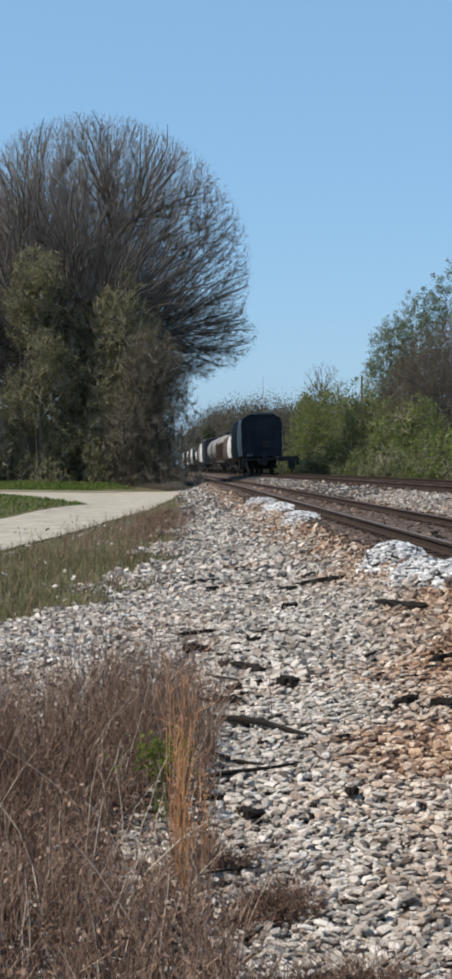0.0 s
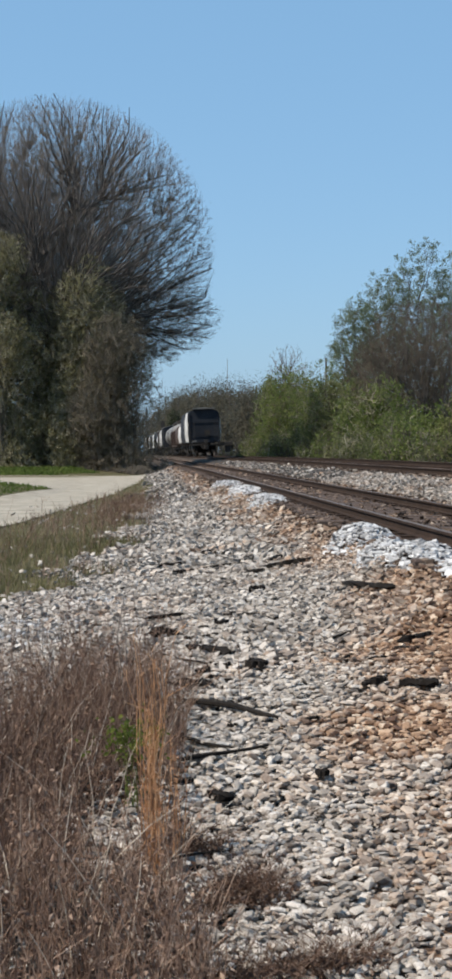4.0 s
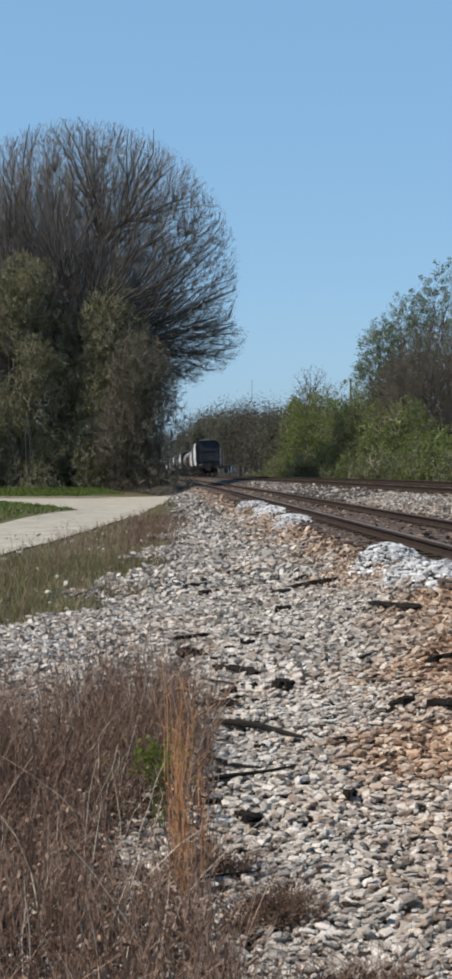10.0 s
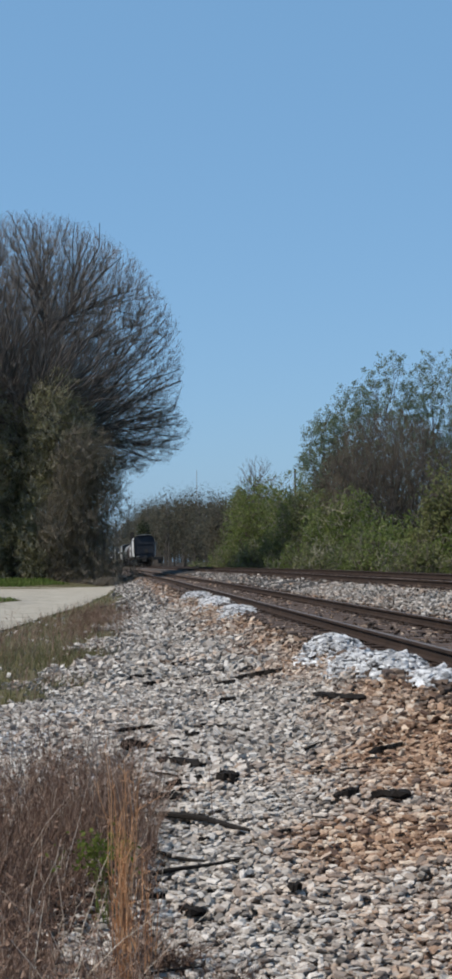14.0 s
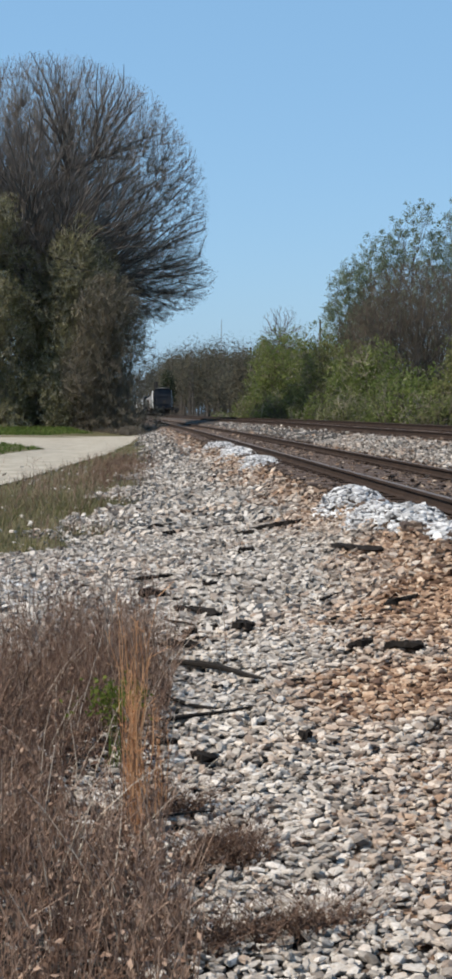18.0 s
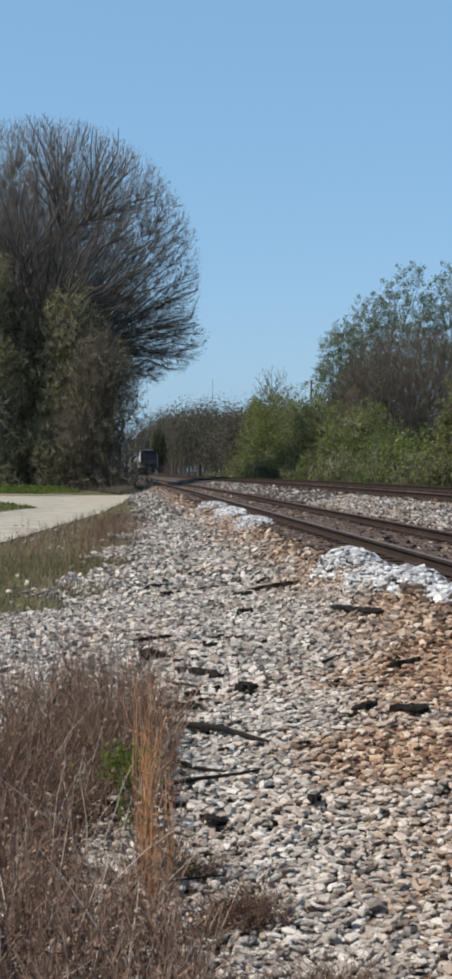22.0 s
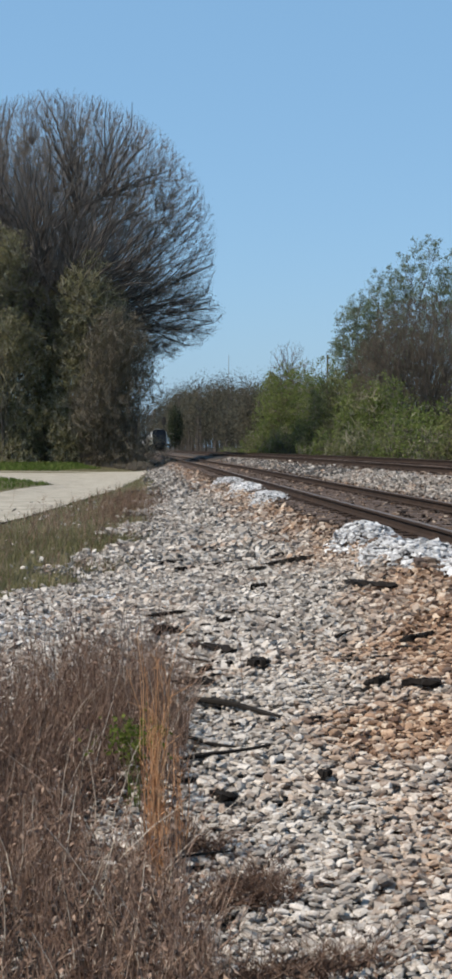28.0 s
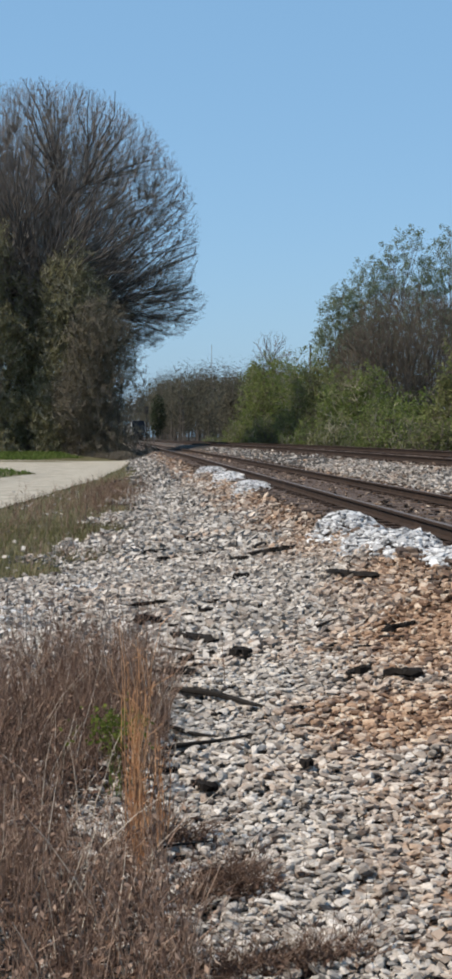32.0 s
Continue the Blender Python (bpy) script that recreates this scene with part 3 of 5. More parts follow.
def pile(name, lobes, count, radius, label):
    """A heap of fresh stone: rows of x, y, half widths and height for each lobe."""
    P, size = [], []
    for x, y, rx, ry, h in lobes:
        k = count // len(lobes)
        a, r = rng.uniform(0, 2 * np.pi, k), rng.uniform(0, 1, k) ** 0.5
        px, py = x + rx * r * np.cos(a), y + ry * r * np.sin(a)
        lift = h * (1 - r ** 2) + 0.05 * h * rng.normal(size=k)
        P.append(np.stack([px, py, ground_z(px, py) + lift * rng.uniform(0.75, 1.0, k)], 1))
        size.append(radius * np.exp(np.clip(rng.normal(0, 0.35, k), -0.8, 0.5)))
    P, size = np.concatenate(P), np.concatenate(size)
    v, f = rocks(P, size)
    ob = new(name, mesh_of(name, v, f, FRESH, attr={"rust": np.zeros(len(v))}))
    return tagged(ob, label, "stone pile", kind="stuff")


pile("stone_pile", [(1.55, 16.6, 0.38, 1.2, 0.16), (1.84, 13.6, 0.33, 1.1, 0.14), (1.62, 14.6, 0.34, 0.8, 0.08), (1.98, 11.9, 0.22, 0.8, 0.09)], 2600, 0.030, "heap of fresh pale blue-grey crushed stone beside the siding")
pile("stone_pile", [(0.62, 36.0, 0.55, 4.0, 0.10), (0.30, 43.0, 0.6, 4.0, 0.10), (0.95, 29.5, 0.45, 3.0, 0.09)], 5200, 0.030, "low heap of fresh pale crushed stone beside the siding")
pile("stone_patch", [(-1.75, 13.0, 0.75, 1.7, 0.04), (-1.2, 15.0, 0.5, 0.8, 0.03)], 1300, 0.021, "patch of fresh pale stone at the edge of the weeds")


# ---- road ----
def near_edge(y):
    return np.interp(y, [8, 27, 34, 45, 53, 70, 96, 104], [-5.4, -4.75, -4.4, -4.1, -3.8, -3.9, -4.6, -5.2])


def far_edge(y):
    return np.interp(y, [8, 43, 59, 60.5, 80, 104], [-9.5, -7.6, -6.6, -6.9, -32, -80])


road_y = np.concatenate([np.arange(8, 60, 1.0), np.arange(60, 95.5, 1.5)])
ry, rt = np.meshgrid(road_y, np.linspace(0, 1, 26) ** 2, indexing="ij")
rx = near_edge(ry) + (far_edge(ry) - near_edge(ry)) * rt
rx += 0.12 * smooth_noise(rx, ry, 0.7) * (rt == 0)
rz = ground_z(rx, ry) + 0.02
ri = np.arange(rx.size).reshape(rx.shape)
ROAD = weathered("gravel_road", [(0.2, (0.175, 0.153, 0.118)), (0.5, (0.29, 0.26, 0.21)), (0.85, (0.42, 0.38, 0.312))], 1.1, 0.95, 0.0, 14.0, 0.9, 0.04)
tagged(new("road", mesh_of("road", np.stack([rx, ry, rz], 2).reshape(-1, 3), np.stack([ri[:-1, :-1], ri[1:, :-1], ri[1:, 1:], ri[:-1, 1:]], 2).reshape(-1, 4), ROAD, True)),
       "pale beige gravel road forking round a grass island", "road", kind="structure")


# ---- trees ----
def nearest(points, nodes):
    """Index of the nearest node for each point."""
    tree = KDTree(len(nodes))
    for i, p in enumerate(nodes):
        tree.insert(p, i)
    tree.balance()
    return np.array([tree.find(p)[1] for p in points])


def in_lobes(r, lobes, n, rim=0.45):
    """Random points in a set of ellipsoids (centre, half sizes), more of them towards the rim."""
    vol = np.array([l[1][0] * l[1][1] * l[1][2] for l in lobes])
    pick = r.choice(len(lobes), n, p=vol / vol.sum())
    q = r.normal(size=(n, 3))
    q /= np.linalg.norm(q, axis=1, keepdims=True)
    q *= r.uniform(0, 1, (n, 1)) ** rim
    return np.array([lobes[k][0] for k in pick]) + q * np.array([lobes[k][1] for k in pick])


def crown_tree(lobes, trunk_h, trunk_r, seed, counts=(12, 200, 2200, 15000), lift=0.2, twig_r=0.013, floor=0.0, front=0.0):
    """A tree whose branches fill the lobes: trunk, limbs, boughs, branches, twigs. Returns two sets of segments."""
    r = np.random.default_rng(seed)
    c = np.array([l[0] for l in lobes])
    base = np.zeros(3)
    heart = np.array([c[0][0] * 0.1, c[0][1] * 0.1, trunk_h])
    t = np.linspace(0, 1, 7)[:, None]
    nodes = base + (heart - base) * t + r.normal(0, 0.003 * trunk_h, (7, 3)) * (t > 0)
    segs = [(nodes[:-1], nodes[1:], trunk_r * (1 - 0.5 * t[:-1, 0]), trunk_r * (1 - 0.5 * t[1:, 0]))]
    twigs = []
    pool = nodes[3:]
    rad = trunk_r * 0.42
    for level, n in enumerate(counts):
        goals = in_lobes(r, lobes, n, (0.5, 0.42, 0.36, 0.30)[level])
        bar = floor + r.uniform(-2.5, 2.0, n) * (floor > 0)
        low = goals[:, 2] < bar
        goals[low, 2] = bar[low] + (bar[low] - goals[low, 2]) * r.uniform(0.2, 0.9, low.sum())
        if level < 2:
            goals[:, 1] -= front * (1.0, 0.5)[level]
        if level == 0:
            goals = heart + (goals - heart) * 0.72
        below = np.array([0, 0, lift * (0.0, 8.0, 1.8, 0.4)[level]])
        inward = (goals - heart) * (0.0, 0.24, 0.10, 0.03)[level]
        src = pool[nearest(goals - below - inward, pool)]
        d = goals - src
        length = np.linalg.norm(d, axis=1)
        most = (1e9, 1e9, 4.0, 1.3)[level]
        d *= np.minimum(1, most / np.maximum(length, 1e-6))[:, None]
        k = (5, 4, 3, 1)[level]
        last, made = src, [src]
        bend = (1.5, 1.25, 1.0, 1.0)[level]
        for i in range(1, k + 1):
            u = i / k
            q = src + d * np.array([u ** bend, u ** bend, u]) + r.normal(0, 0.035, (n, 3)) * np.minimum(length, most)[:, None] * (i < k)
            a, b = rad * (1 - 0.7 * (i - 1) / k), rad * (1 - 0.7 * i / k)
            (segs if level < 2 else twigs).append((last, q, np.full(n, a), np.full(n, b)))
            last = q
            made.append(q)
        pool = np.concatenate([pool] + made[1:]) if level == 0 else np.concatenate(made[1:])
        rad = max(rad * (0.42, 0.27, 0.5, 1)[level], twig_r)
        if level == 2:
            rad = twig_r
    join = lambda s: tuple(np.concatenate([x[i] for x in s]) for i in range(4))
    return join(segs), join(twigs), pool


def make_tree(name, at, lobes, trunk_h, trunk_r, seed, label, counts, twig_mat=None, twig_r=0.013, leaves=0, leaf_mat=None, leaf_size=0.12, lift=0.2, category="tree", clumps=1.0, floor=0.0, front=0.0):
    """A tree at a place, with crown lobes given from its foot: trunk with limbs, a crown of twigs, leaves where it has them."""
    limbs, twigs, tips = crown_tree(lobes, trunk_h, trunk_r, seed, counts, lift, twig_r, floor, front)
    root = tagged(new(name), label, category)
    root.matrix_basis = pose(at[0], at[1], float(ground_z(at[0], at[1])) - 0.1)
    part("trunk", mesh_of("trunk", *tubes(*limbs, 6), BARK, True), root)
    part("crown", mesh_of("crown", *tubes(*twigs, 3), twig_mat or TWIG), root)
    if leaves:
        tips = tips[rng.permutation(len(tips))[:int(len(tips) * clumps)]]
        pts = tips[rng.integers(0, len(tips), leaves)] + rng.normal(0, leaf_size * 1.8, (leaves, 3))
        part("foliage", mesh_of("foliage", *leaf_cards(pts, leaf_size), leaf_mat or LEAF_GREEN), root)
    return root


def thicket(name, at, lobes, seed, label, counts, leaves, leaf_mat, leaf_size, twig_mat=None, twig_r=0.012, category="shrub", spread=0.6):
    """A many-stemmed bush: stems from a spread foot into crown lobes, leaf clumps with gaps between them."""
    r = np.random.default_rng(seed)
    root = tagged(new(name), label, category)
    root.matrix_basis = pose(at[0], at[1], float(ground_z(at[0], at[1])) - 0.05)
    n0, n1, n2 = counts
    g0 = in_lobes(r, lobes, n0, 0.45)
    foot = g0 * np.array([spread, spread, 0.0]) + r.normal(0, 0.12, (n0, 3)) * np.array([1, 1, 0])
    segs, pool = [], []
    last = foot
    for i in range(1, 6):
        u = i / 5
        q = foot + (g0 - foot) * np.array([u ** 1.4, u ** 1.4, u]) + r.normal(0, 0.10, (n0, 3))
        segs.append((last, q, np.full(n0, 0.035 * (1.15 - (i - 1) / 5)), np.full(n0, 0.035 * (1.15 - i / 5))))
        last = q
        pool.append(q)
    pool = np.concatenate(pool)
    for level, n in ((1, n1), (2, n2)):
        g = in_lobes(r, lobes, n, 0.36)
        g[:, 2] = np.maximum(g[:, 2], 0.08)
        src = pool[nearest(g - np.array([0, 0, 0.3]), pool)]
        d = g - src
        d *= np.minimum(1, (2.0, 0.9)[level - 1] / np.maximum(np.linalg.norm(d, axis=1), 1e-6))[:, None]
        mid = src + d * 0.5 + r.normal(0, 0.06, (n, 3))
        w = max(0.016 / level, twig_r)
        segs += [(src, mid, np.full(n, w), np.full(n, w * 0.8)), (mid, src + d, np.full(n, w * 0.8), np.full(n, w * 0.6))] if level == 1 else [(src, src + d, np.full(n, w), np.full(n, w * 0.6))]
        pool = np.concatenate([mid, src + d])
    tagged(part("stemwork", mesh_of("stemwork", *tubes(*[np.concatenate([s[i] for s in segs[:5]]) for i in range(4)], 4), BARK, True), root), kind="stuff")
    part("branchwork", mesh_of("branchwork", *tubes(*[np.concatenate([s[i] for s in segs[5:]]) for i in range(4)], 3), twig_mat or TWIG), root)
    if leaves:
        pool = pool[r.permutation(len(pool))[:int(len(pool) * 0.45)]]
        pts = pool[r.integers(0, len(pool), leaves)] + r.normal(0, leaf_size * 1.5, (leaves, 3))
        pts[:, 2] = np.maximum(pts[:, 2], 0.04)
        part("foliage", mesh_of("foliage", *leaf_cards(pts, leaf_size), leaf_mat), root)
    return root


def ragged(seed, width, depth, height, n, small=0.8, large=1.6):
    """Many small overlapping lobes that together fill a rough, uneven mass from the foot up; narrower towards the top."""
    r = np.random.default_rng(seed)
    out = []
    for i in range(n):
        z = height * (i + 0.5) / n
        w = width * (1 - 0.4 * (z / height) ** 3)
        s = r.uniform(small, large)
        out.append(((r.uniform(-1, 1) * max(w - s, 0.1), r.uniform(-0.4, 0.4) * depth, max(z - 0.3 * s, 0.3 * s)), (s, min(s, depth), s * r.uniform(0.9, 1.6))))
    return out


# the great bare tree beside the road, and its company
make_tree("bare_tree", (-12.95, 112), [((0.6, 0, 15.8), (12.0, 6, 12.0)), ((4.9, 0, 11.2), (8.3, 5, 4.0)), ((-4.6, 0, 13.2), (9.6, 5.5, 9.0))],
          10.0, 0.46, 3, "great round-crowned bare tree with dense grey twigs, by the road", (16, 900, 15000, 84000), twig_r=0.0115, leaves=80000, leaf_mat=BUDS, leaf_size=0.045, floor=7.0, front=4.0)
make_tree("bare_tree", (-14.6, 118), [((0, 0, 15.2), (10.4, 6, 10.6)), ((3.6, 0, 14.2), (5.6, 5, 6.0))], 10, 0.3, 33, "bare tree close behind the great tree, their twigs merging", (18, 240, 6800, 38000), TWIG, twig_r=0.013, leaves=40000, leaf_mat=BUDS, leaf_size=0.05, floor=6.0)
thicket("thicket", (-7.1, 105.4), ragged(21, 4.1, 2.0, 10.2, 28, 1.5, 2.4), 21,
        "brown budding thicket tangled under the great tree", (60, 1400, 14000), 56000, BUDS_WARM, 0.055, TWIG_RED)
thicket("thicket", (-9.5, 106.6), ragged(22, 3.9, 1.6, 14.2, 34, 1.0, 1.9), 22,
        "olive vine growth and pale twigs beside the great tree's trunk", (40, 1200, 9000), 26000, LEAF_OLIVE, 0.075, VINE, 0.012)
thicket("thicket", (-15.6, 106.4), ragged(23, 3.9, 1.8, 16.0, 40, 1.0, 1.9), 23,
        "olive-green leafing thicket of pale twigs beside the road", (50, 1200, 9000), 28000, LEAF_OLIVE, 0.08, VINE, 0.012)
thicket("thicket", (-22.0, 106.4), ragged(24, 4.4, 2.0, 16.6, 40, 1.0, 2.0), 24,
        "olive-green leafing thicket of pale twigs beside the road", (50, 1200, 9000), 30000, LEAF_OLIVE, 0.08, VINE, 0.012)
thicket("thicket", (-12.3, 109.2), ragged(25, 2.4, 1.4, 12.6, 26, 0.9, 1.6), 25,
        "olive vine growth climbing round the great tree's trunk", (24, 700, 5000), 15000, LEAF_OLIVE, 0.075, VINE, 0.012)
thicket("thicket", (-14.0, 115.5), [((-4, 0, 5.0), (9.5, 1.8, 6.6)), ((2, 0, 4.4), (5.6, 1.8, 6.4))], 26,
        "dull brown-green undergrowth in the shade behind the trees", (90, 900, 5200), 30000, LEAF_OLIVE, 0.13, VINE, 0.02)
make_tree("bare_tree", (-22.5, 121), [((0, 0, 14.5), (8.5, 7, 9.5))], 10, 0.3, 31, "tall bare tree standing behind the great tree", (12, 160, 1600, 13000), twig_r=0.013, leaves=14000, leaf_mat=BUDS, leaf_size=0.045)
br = np.random.default_rng(77)
for k, (x, y, w, h) in enumerate(((-6.6, 105.6, 1.3, 0.9), (-8.6, 106.0, 1.6, 1.9), (-10.9, 107.2, 1.5, 1.2), (-12.2, 108.6, 1.2, 2.3), (-14.6, 107.4, 1.8, 1.3), (-17.2, 107.0, 1.6, 2.2), (-19.6, 107.2, 1.9, 1.2), (-22.2, 106.8, 1.8, 2.0), (-25.2, 106.6, 2.0, 1.5))):
    thicket("brush", (x, y), [((0, 0, h * 0.4), (w, 1.0, h * 0.5)), ((br.uniform(-0.5, 0.5) * w, 0.3, h * 0.8), (w * 0.5, 0.7, h * 0.6))], 70 + k,
            "tangled dark brown brush at the foot of the trees", (26, 240, 1300), 1500, BUDS if k % 3 else LEAF_OLIVE, 0.07, TWIG_BROWN)

for k, (x, y, w) in enumerate(((-5.6, 101, 0.9), (-6.0, 104, 1.5), (-5.2, 98, 0.7), (-7.0, 105, 1.6))):
    thicket("brush", (x, y), [((0, 0, 0.2), (w, w, 0.5))], 90 + k, "low brown brush beside the siding", (20, 160, 900), 300, BUDS, 0.06, TWIG_RED)

# the green bank right of the main line: place, height, half width, leaf amount
BANK = [(56, 9.0, 6.6, 3.4), (63, 9.4, 6.0, 3.2), (70, 8.8, 5.0, 2.7), (79, 9.0, 2.2, 3.2), (89, 8.4, 2.3, 3.6), (101, 8.8, 5.4, 3.8), (114, 8.4, 6.6, 4.2),
        (128, 8.8, 7.8, 4.4), (144, 8.2, 8.4, 4.4), (162, 8.9, 8.6, 4.0)]
for k, (y, off, h, w) in enumerate(BANK):
    hw = w * rng.uniform(0.9, 1.1)
    thicket("shrub", (float(main_x(y)) + off, y), ragged(40 + k, hw * 1.1, hw * 0.8, h * 0.97, 14, 0.8 + 0.004 * y, 1.5 + 0.006 * y), 40 + k,
            "dense fresh green spring shrub beside the main line", (26, 320, 1800), 11000, LEAF_GREEN if k % 4 != 2 else LEAF_SAGE, 0.095, VINE if k % 2 else TWIG_BROWN, 0.011)
for k, (y, h) in enumerate(((60, 6.4), (67, 6.6), (75, 6.8), (95, 2.4), (107, 2.7), (121, 6.4), (136, 8.0), (153, 8.9), (172, 9.2))):
    w = 3.0 + 0.012 * y
    thicket("shrub", (float(main_x(y)) + 12.5 + rng.uniform(-0.5, 1.5), y), [((0, 0, h * 0.5), (w, w, h * 0.5))], 140 + k, "green spring shrub in the second row of the bank", (20, 200, 1200), 9000, LEAF_GREEN if k % 3 else LEAF_SAGE, 0.10)
for k, y in enumerate(np.arange(58, 160, 9.0)):
    thicket("undergrowth", (float(main_x(y)) + 5.9 + rng.uniform(-0.4, 0.6), float(y)), ragged(170 + k, 2.8 + 0.012 * y, 1.2, rng.uniform(1.4, 3.2), 8, 0.6, 1.2), 170 + k,
            "green undergrowth with brown stems at the foot of the bank", (24, 180, 1100), 3600, LEAF_SAGE if k % 3 == 0 else LEAF_GREEN, 0.08, VINE if k % 2 else TWIG_BROWN)
make_tree("budding_tree", (15.3, 112), [((-0.2, 0, 8.2), (5.2, 5, 4.7)), ((-2.2, 0, 6.8), (4.4, 4, 3.4)), ((2.6, 0, 6.6), (4.4, 4, 3.4))], 1.6, 0.2, 5,
          "round brown budding tree behind the green shrubs", (22, 160, 2600, 20000), TWIG_BROWN, twig_r=0.010, leaves=12000, leaf_mat=BUDS, leaf_size=0.04, front=3.0)
for k, (x, y, h, w) in enumerate(((12.4, 138, 15.0, 2.8), (15.2, 141, 18.0, 3.2), (19.0, 140, 20.8, 3.9), (23.6, 142, 21.3, 4.0), (28.2, 140, 20.6, 4.0), (33.0, 142, 19.5, 4.3))):
    make_tree("young_leaf_tree", (x, y), [((0, 0, h * 0.64), (w, w, h * 0.385)), ((w * 0.4, 0, h * 0.45), (w * 0.8, w, h * 0.3))], h * 0.45, 0.2, 60 + k,
              "tall tree with thin pale green spring leaves", (10, 80, 420, 1500), TWIG_BROWN, leaves=24000, leaf_mat=LEAF_PALE, leaf_size=0.088, clumps=0.5)
make_tree("bare_tree", (10.4, 232), [((0, 0, 13.6), (3.6, 3.5, 4.8))], 10, 0.36, 9, "slender bare tree rising over the shrubs", (9, 36, 180, 500), twig_r=0.02)
make_tree("cedar", (7.6, 226), [((0, 0, 10.6), (1.0, 1.0, 2.2))], 8, 0.15, 10, "small dark cedar rising over the shrubs", (6, 40, 200, 500), leaves=1000, leaf_mat=LEAF_SAGE, leaf_size=0.16)


make_tree("cedar", (float(main_x(365)) + 4.9, 365), [((0, 0, 6.6), (1.8, 1.8, 5.2))], 8, 0.2, 12, "dark green cedar before the far brown woods", (8, 60, 300, 800), leaves=4200, leaf_mat=LEAF_DARK, leaf_size=0.18)

# far woods
def far_wood(name, trees, seed, mats, label, fine=0.5, n=150):
    """Woods too far to tell tree from tree: rows of x, y, height, base. Crowns of twig tufts over stems."""
    r = np.random.default_rng(seed)
    P, A, B, S = [], [], [], []
    for x, y, h, z in trees:
        w = h * r.uniform(0.20, 0.30)
        q = r.normal(0, 1, (n, 3))
        q /= np.linalg.norm(q, axis=1, keepdims=True)
        rad = r.uniform(0.02, 1, n) ** 0.4
        q *= rad[:, None]
        S.append(fine * (2.5 - 2.05 * rad))
        P.append(np.stack([x + q[:, 0] * w, y + q[:, 1] * w, z + h * 0.50 + q[:, 2] * h * 0.5], 1))
        A.append((x, y, z - 2)), B.append((x + r.normal(0, 0.3), y, z + h * 0.8))
    P = np.concatenate(P)
    v, f = leaf_cards(P, np.concatenate(S))
    v2, f2 = tubes(np.array(A), np.array(B), np.full(len(A), 0.18), np.full(len(A), 0.08), 4)
    me = mesh_of(name, np.concatenate([v, v2]), [f, f2 + len(v)], mats, which=np.concatenate([np.zeros(len(f)), np.ones(len(f2))]))
    return tagged(new(name, me), label, "woods", kind="stuff")


wr = np.random.default_rng(11)
along = []
for y in wr.uniform(215, 330, 90):
    along.append((float(main_x(y)) + wr.uniform(11, 40), y, wr.uniform(10.5, 13.0), 0.3))
for y in wr.uniform(360, 520, 190):
    along.append((float(main_x(y)) + wr.uniform(6.5, 48), y, wr.uniform(19.6, 21.6), 0.3))
for y in wr.uniform(520, 760, 110):
    along.append((float(main_x(y)) + wr.uniform(-60, 45), y, wr.uniform(19, 23), 0.3))
far_wood("far_woods", along, 1, [LEAF_GREY, BARK], "hazy brown spring woods along the line in the distance", 0.24, 620)
left = [(float(siding_x(y)) - wr.uniform(9, 60), y, wr.uniform(9, 13), 0.3) for y in wr.uniform(180, 520, 120)]
far_wood("far_woods", left, 2, [LEAF_GREY, BARK], "hazy brown woods on the far side of the line")
ridge = [(x, 820 + wr.uniform(-40, 40), wr.uniform(16, 24), 17 * math.exp(-((x - 10) / 45) ** 2)) for x in wr.uniform(-130, 150, 170)]
far_wood("far_ridge_woods", ridge, 3, [TWIG, BARK], "thin bare trees on a distant rise", 0.5, 130)
back = [(wr.uniform(40, 130), y, wr.uniform(12, 18), 0.3) for y in wr.uniform(120, 420, 110)]
far_wood("far_woods", back, 4, [LEAF_GREY, BARK], "spring woods behind the green bank")
SIGNAL_Y = 385.0
MAST = weathered("galvanised_steel", [(0.2, (0.30, 0.31, 0.32)), (0.8, (0.45, 0.46, 0.47))], 2.0, 0.5, 0.6)
mast = tagged(new("radio_mast"), "thin grey radio mast on the distant rise", "mast")
part("shaft", mesh_of("shaft", *tubes([(0, 0, 0)], [(0, 0, 48)], [0.28], [0.16], 6), MAST), mast)
for zz in (20, 30, 40):
    part("ring", mesh_of("ring", *tubes([(0, 0, zz)], [(0, 0, zz + 0.3)], [0.5], [0.5], 8), MAST), mast)
mast.matrix_basis = pose(3.4, 760, 0)
signal = tagged(new("railway_signal"), "dark railway signal mast beside the line in the distance", "signal")
part("mast", mesh_of("mast", *tubes([(0, 0, 0)], [(0, 0, 8.4)], [0.14], [0.12], 8), DARK_STEEL), signal)
part("signal_head", box_mesh("signal_head", [((0, 0, 8.0), (0.6, 0.35, 1.6), 0), ((0, 0, 8.0), (1.0, 0.06, 2.0), 0)], DARK_STEEL), signal)
part("ladder", box_mesh("ladder", [((0.3, 0, 3.2), (0.05, 0.05, 5.4), 0), ((0.6, 0, 3.2), (0.05, 0.05, 5.4), 0)] + [((0.45, 0, 0.8 + 0.5 * i), (0.3, 0.04, 0.04), 0) for i in range(10)], DARK_STEEL), signal)
signal.matrix_basis = pose(float(main_x(SIGNAL_Y)) + 2.7, SIGNAL_Y, float(ground_z(main_x(SIGNAL_Y) + 2.9, SIGNAL_Y)))
pole = tagged(new("utility_pole"), "weathered grey wooden pole among the trees", "utility pole")
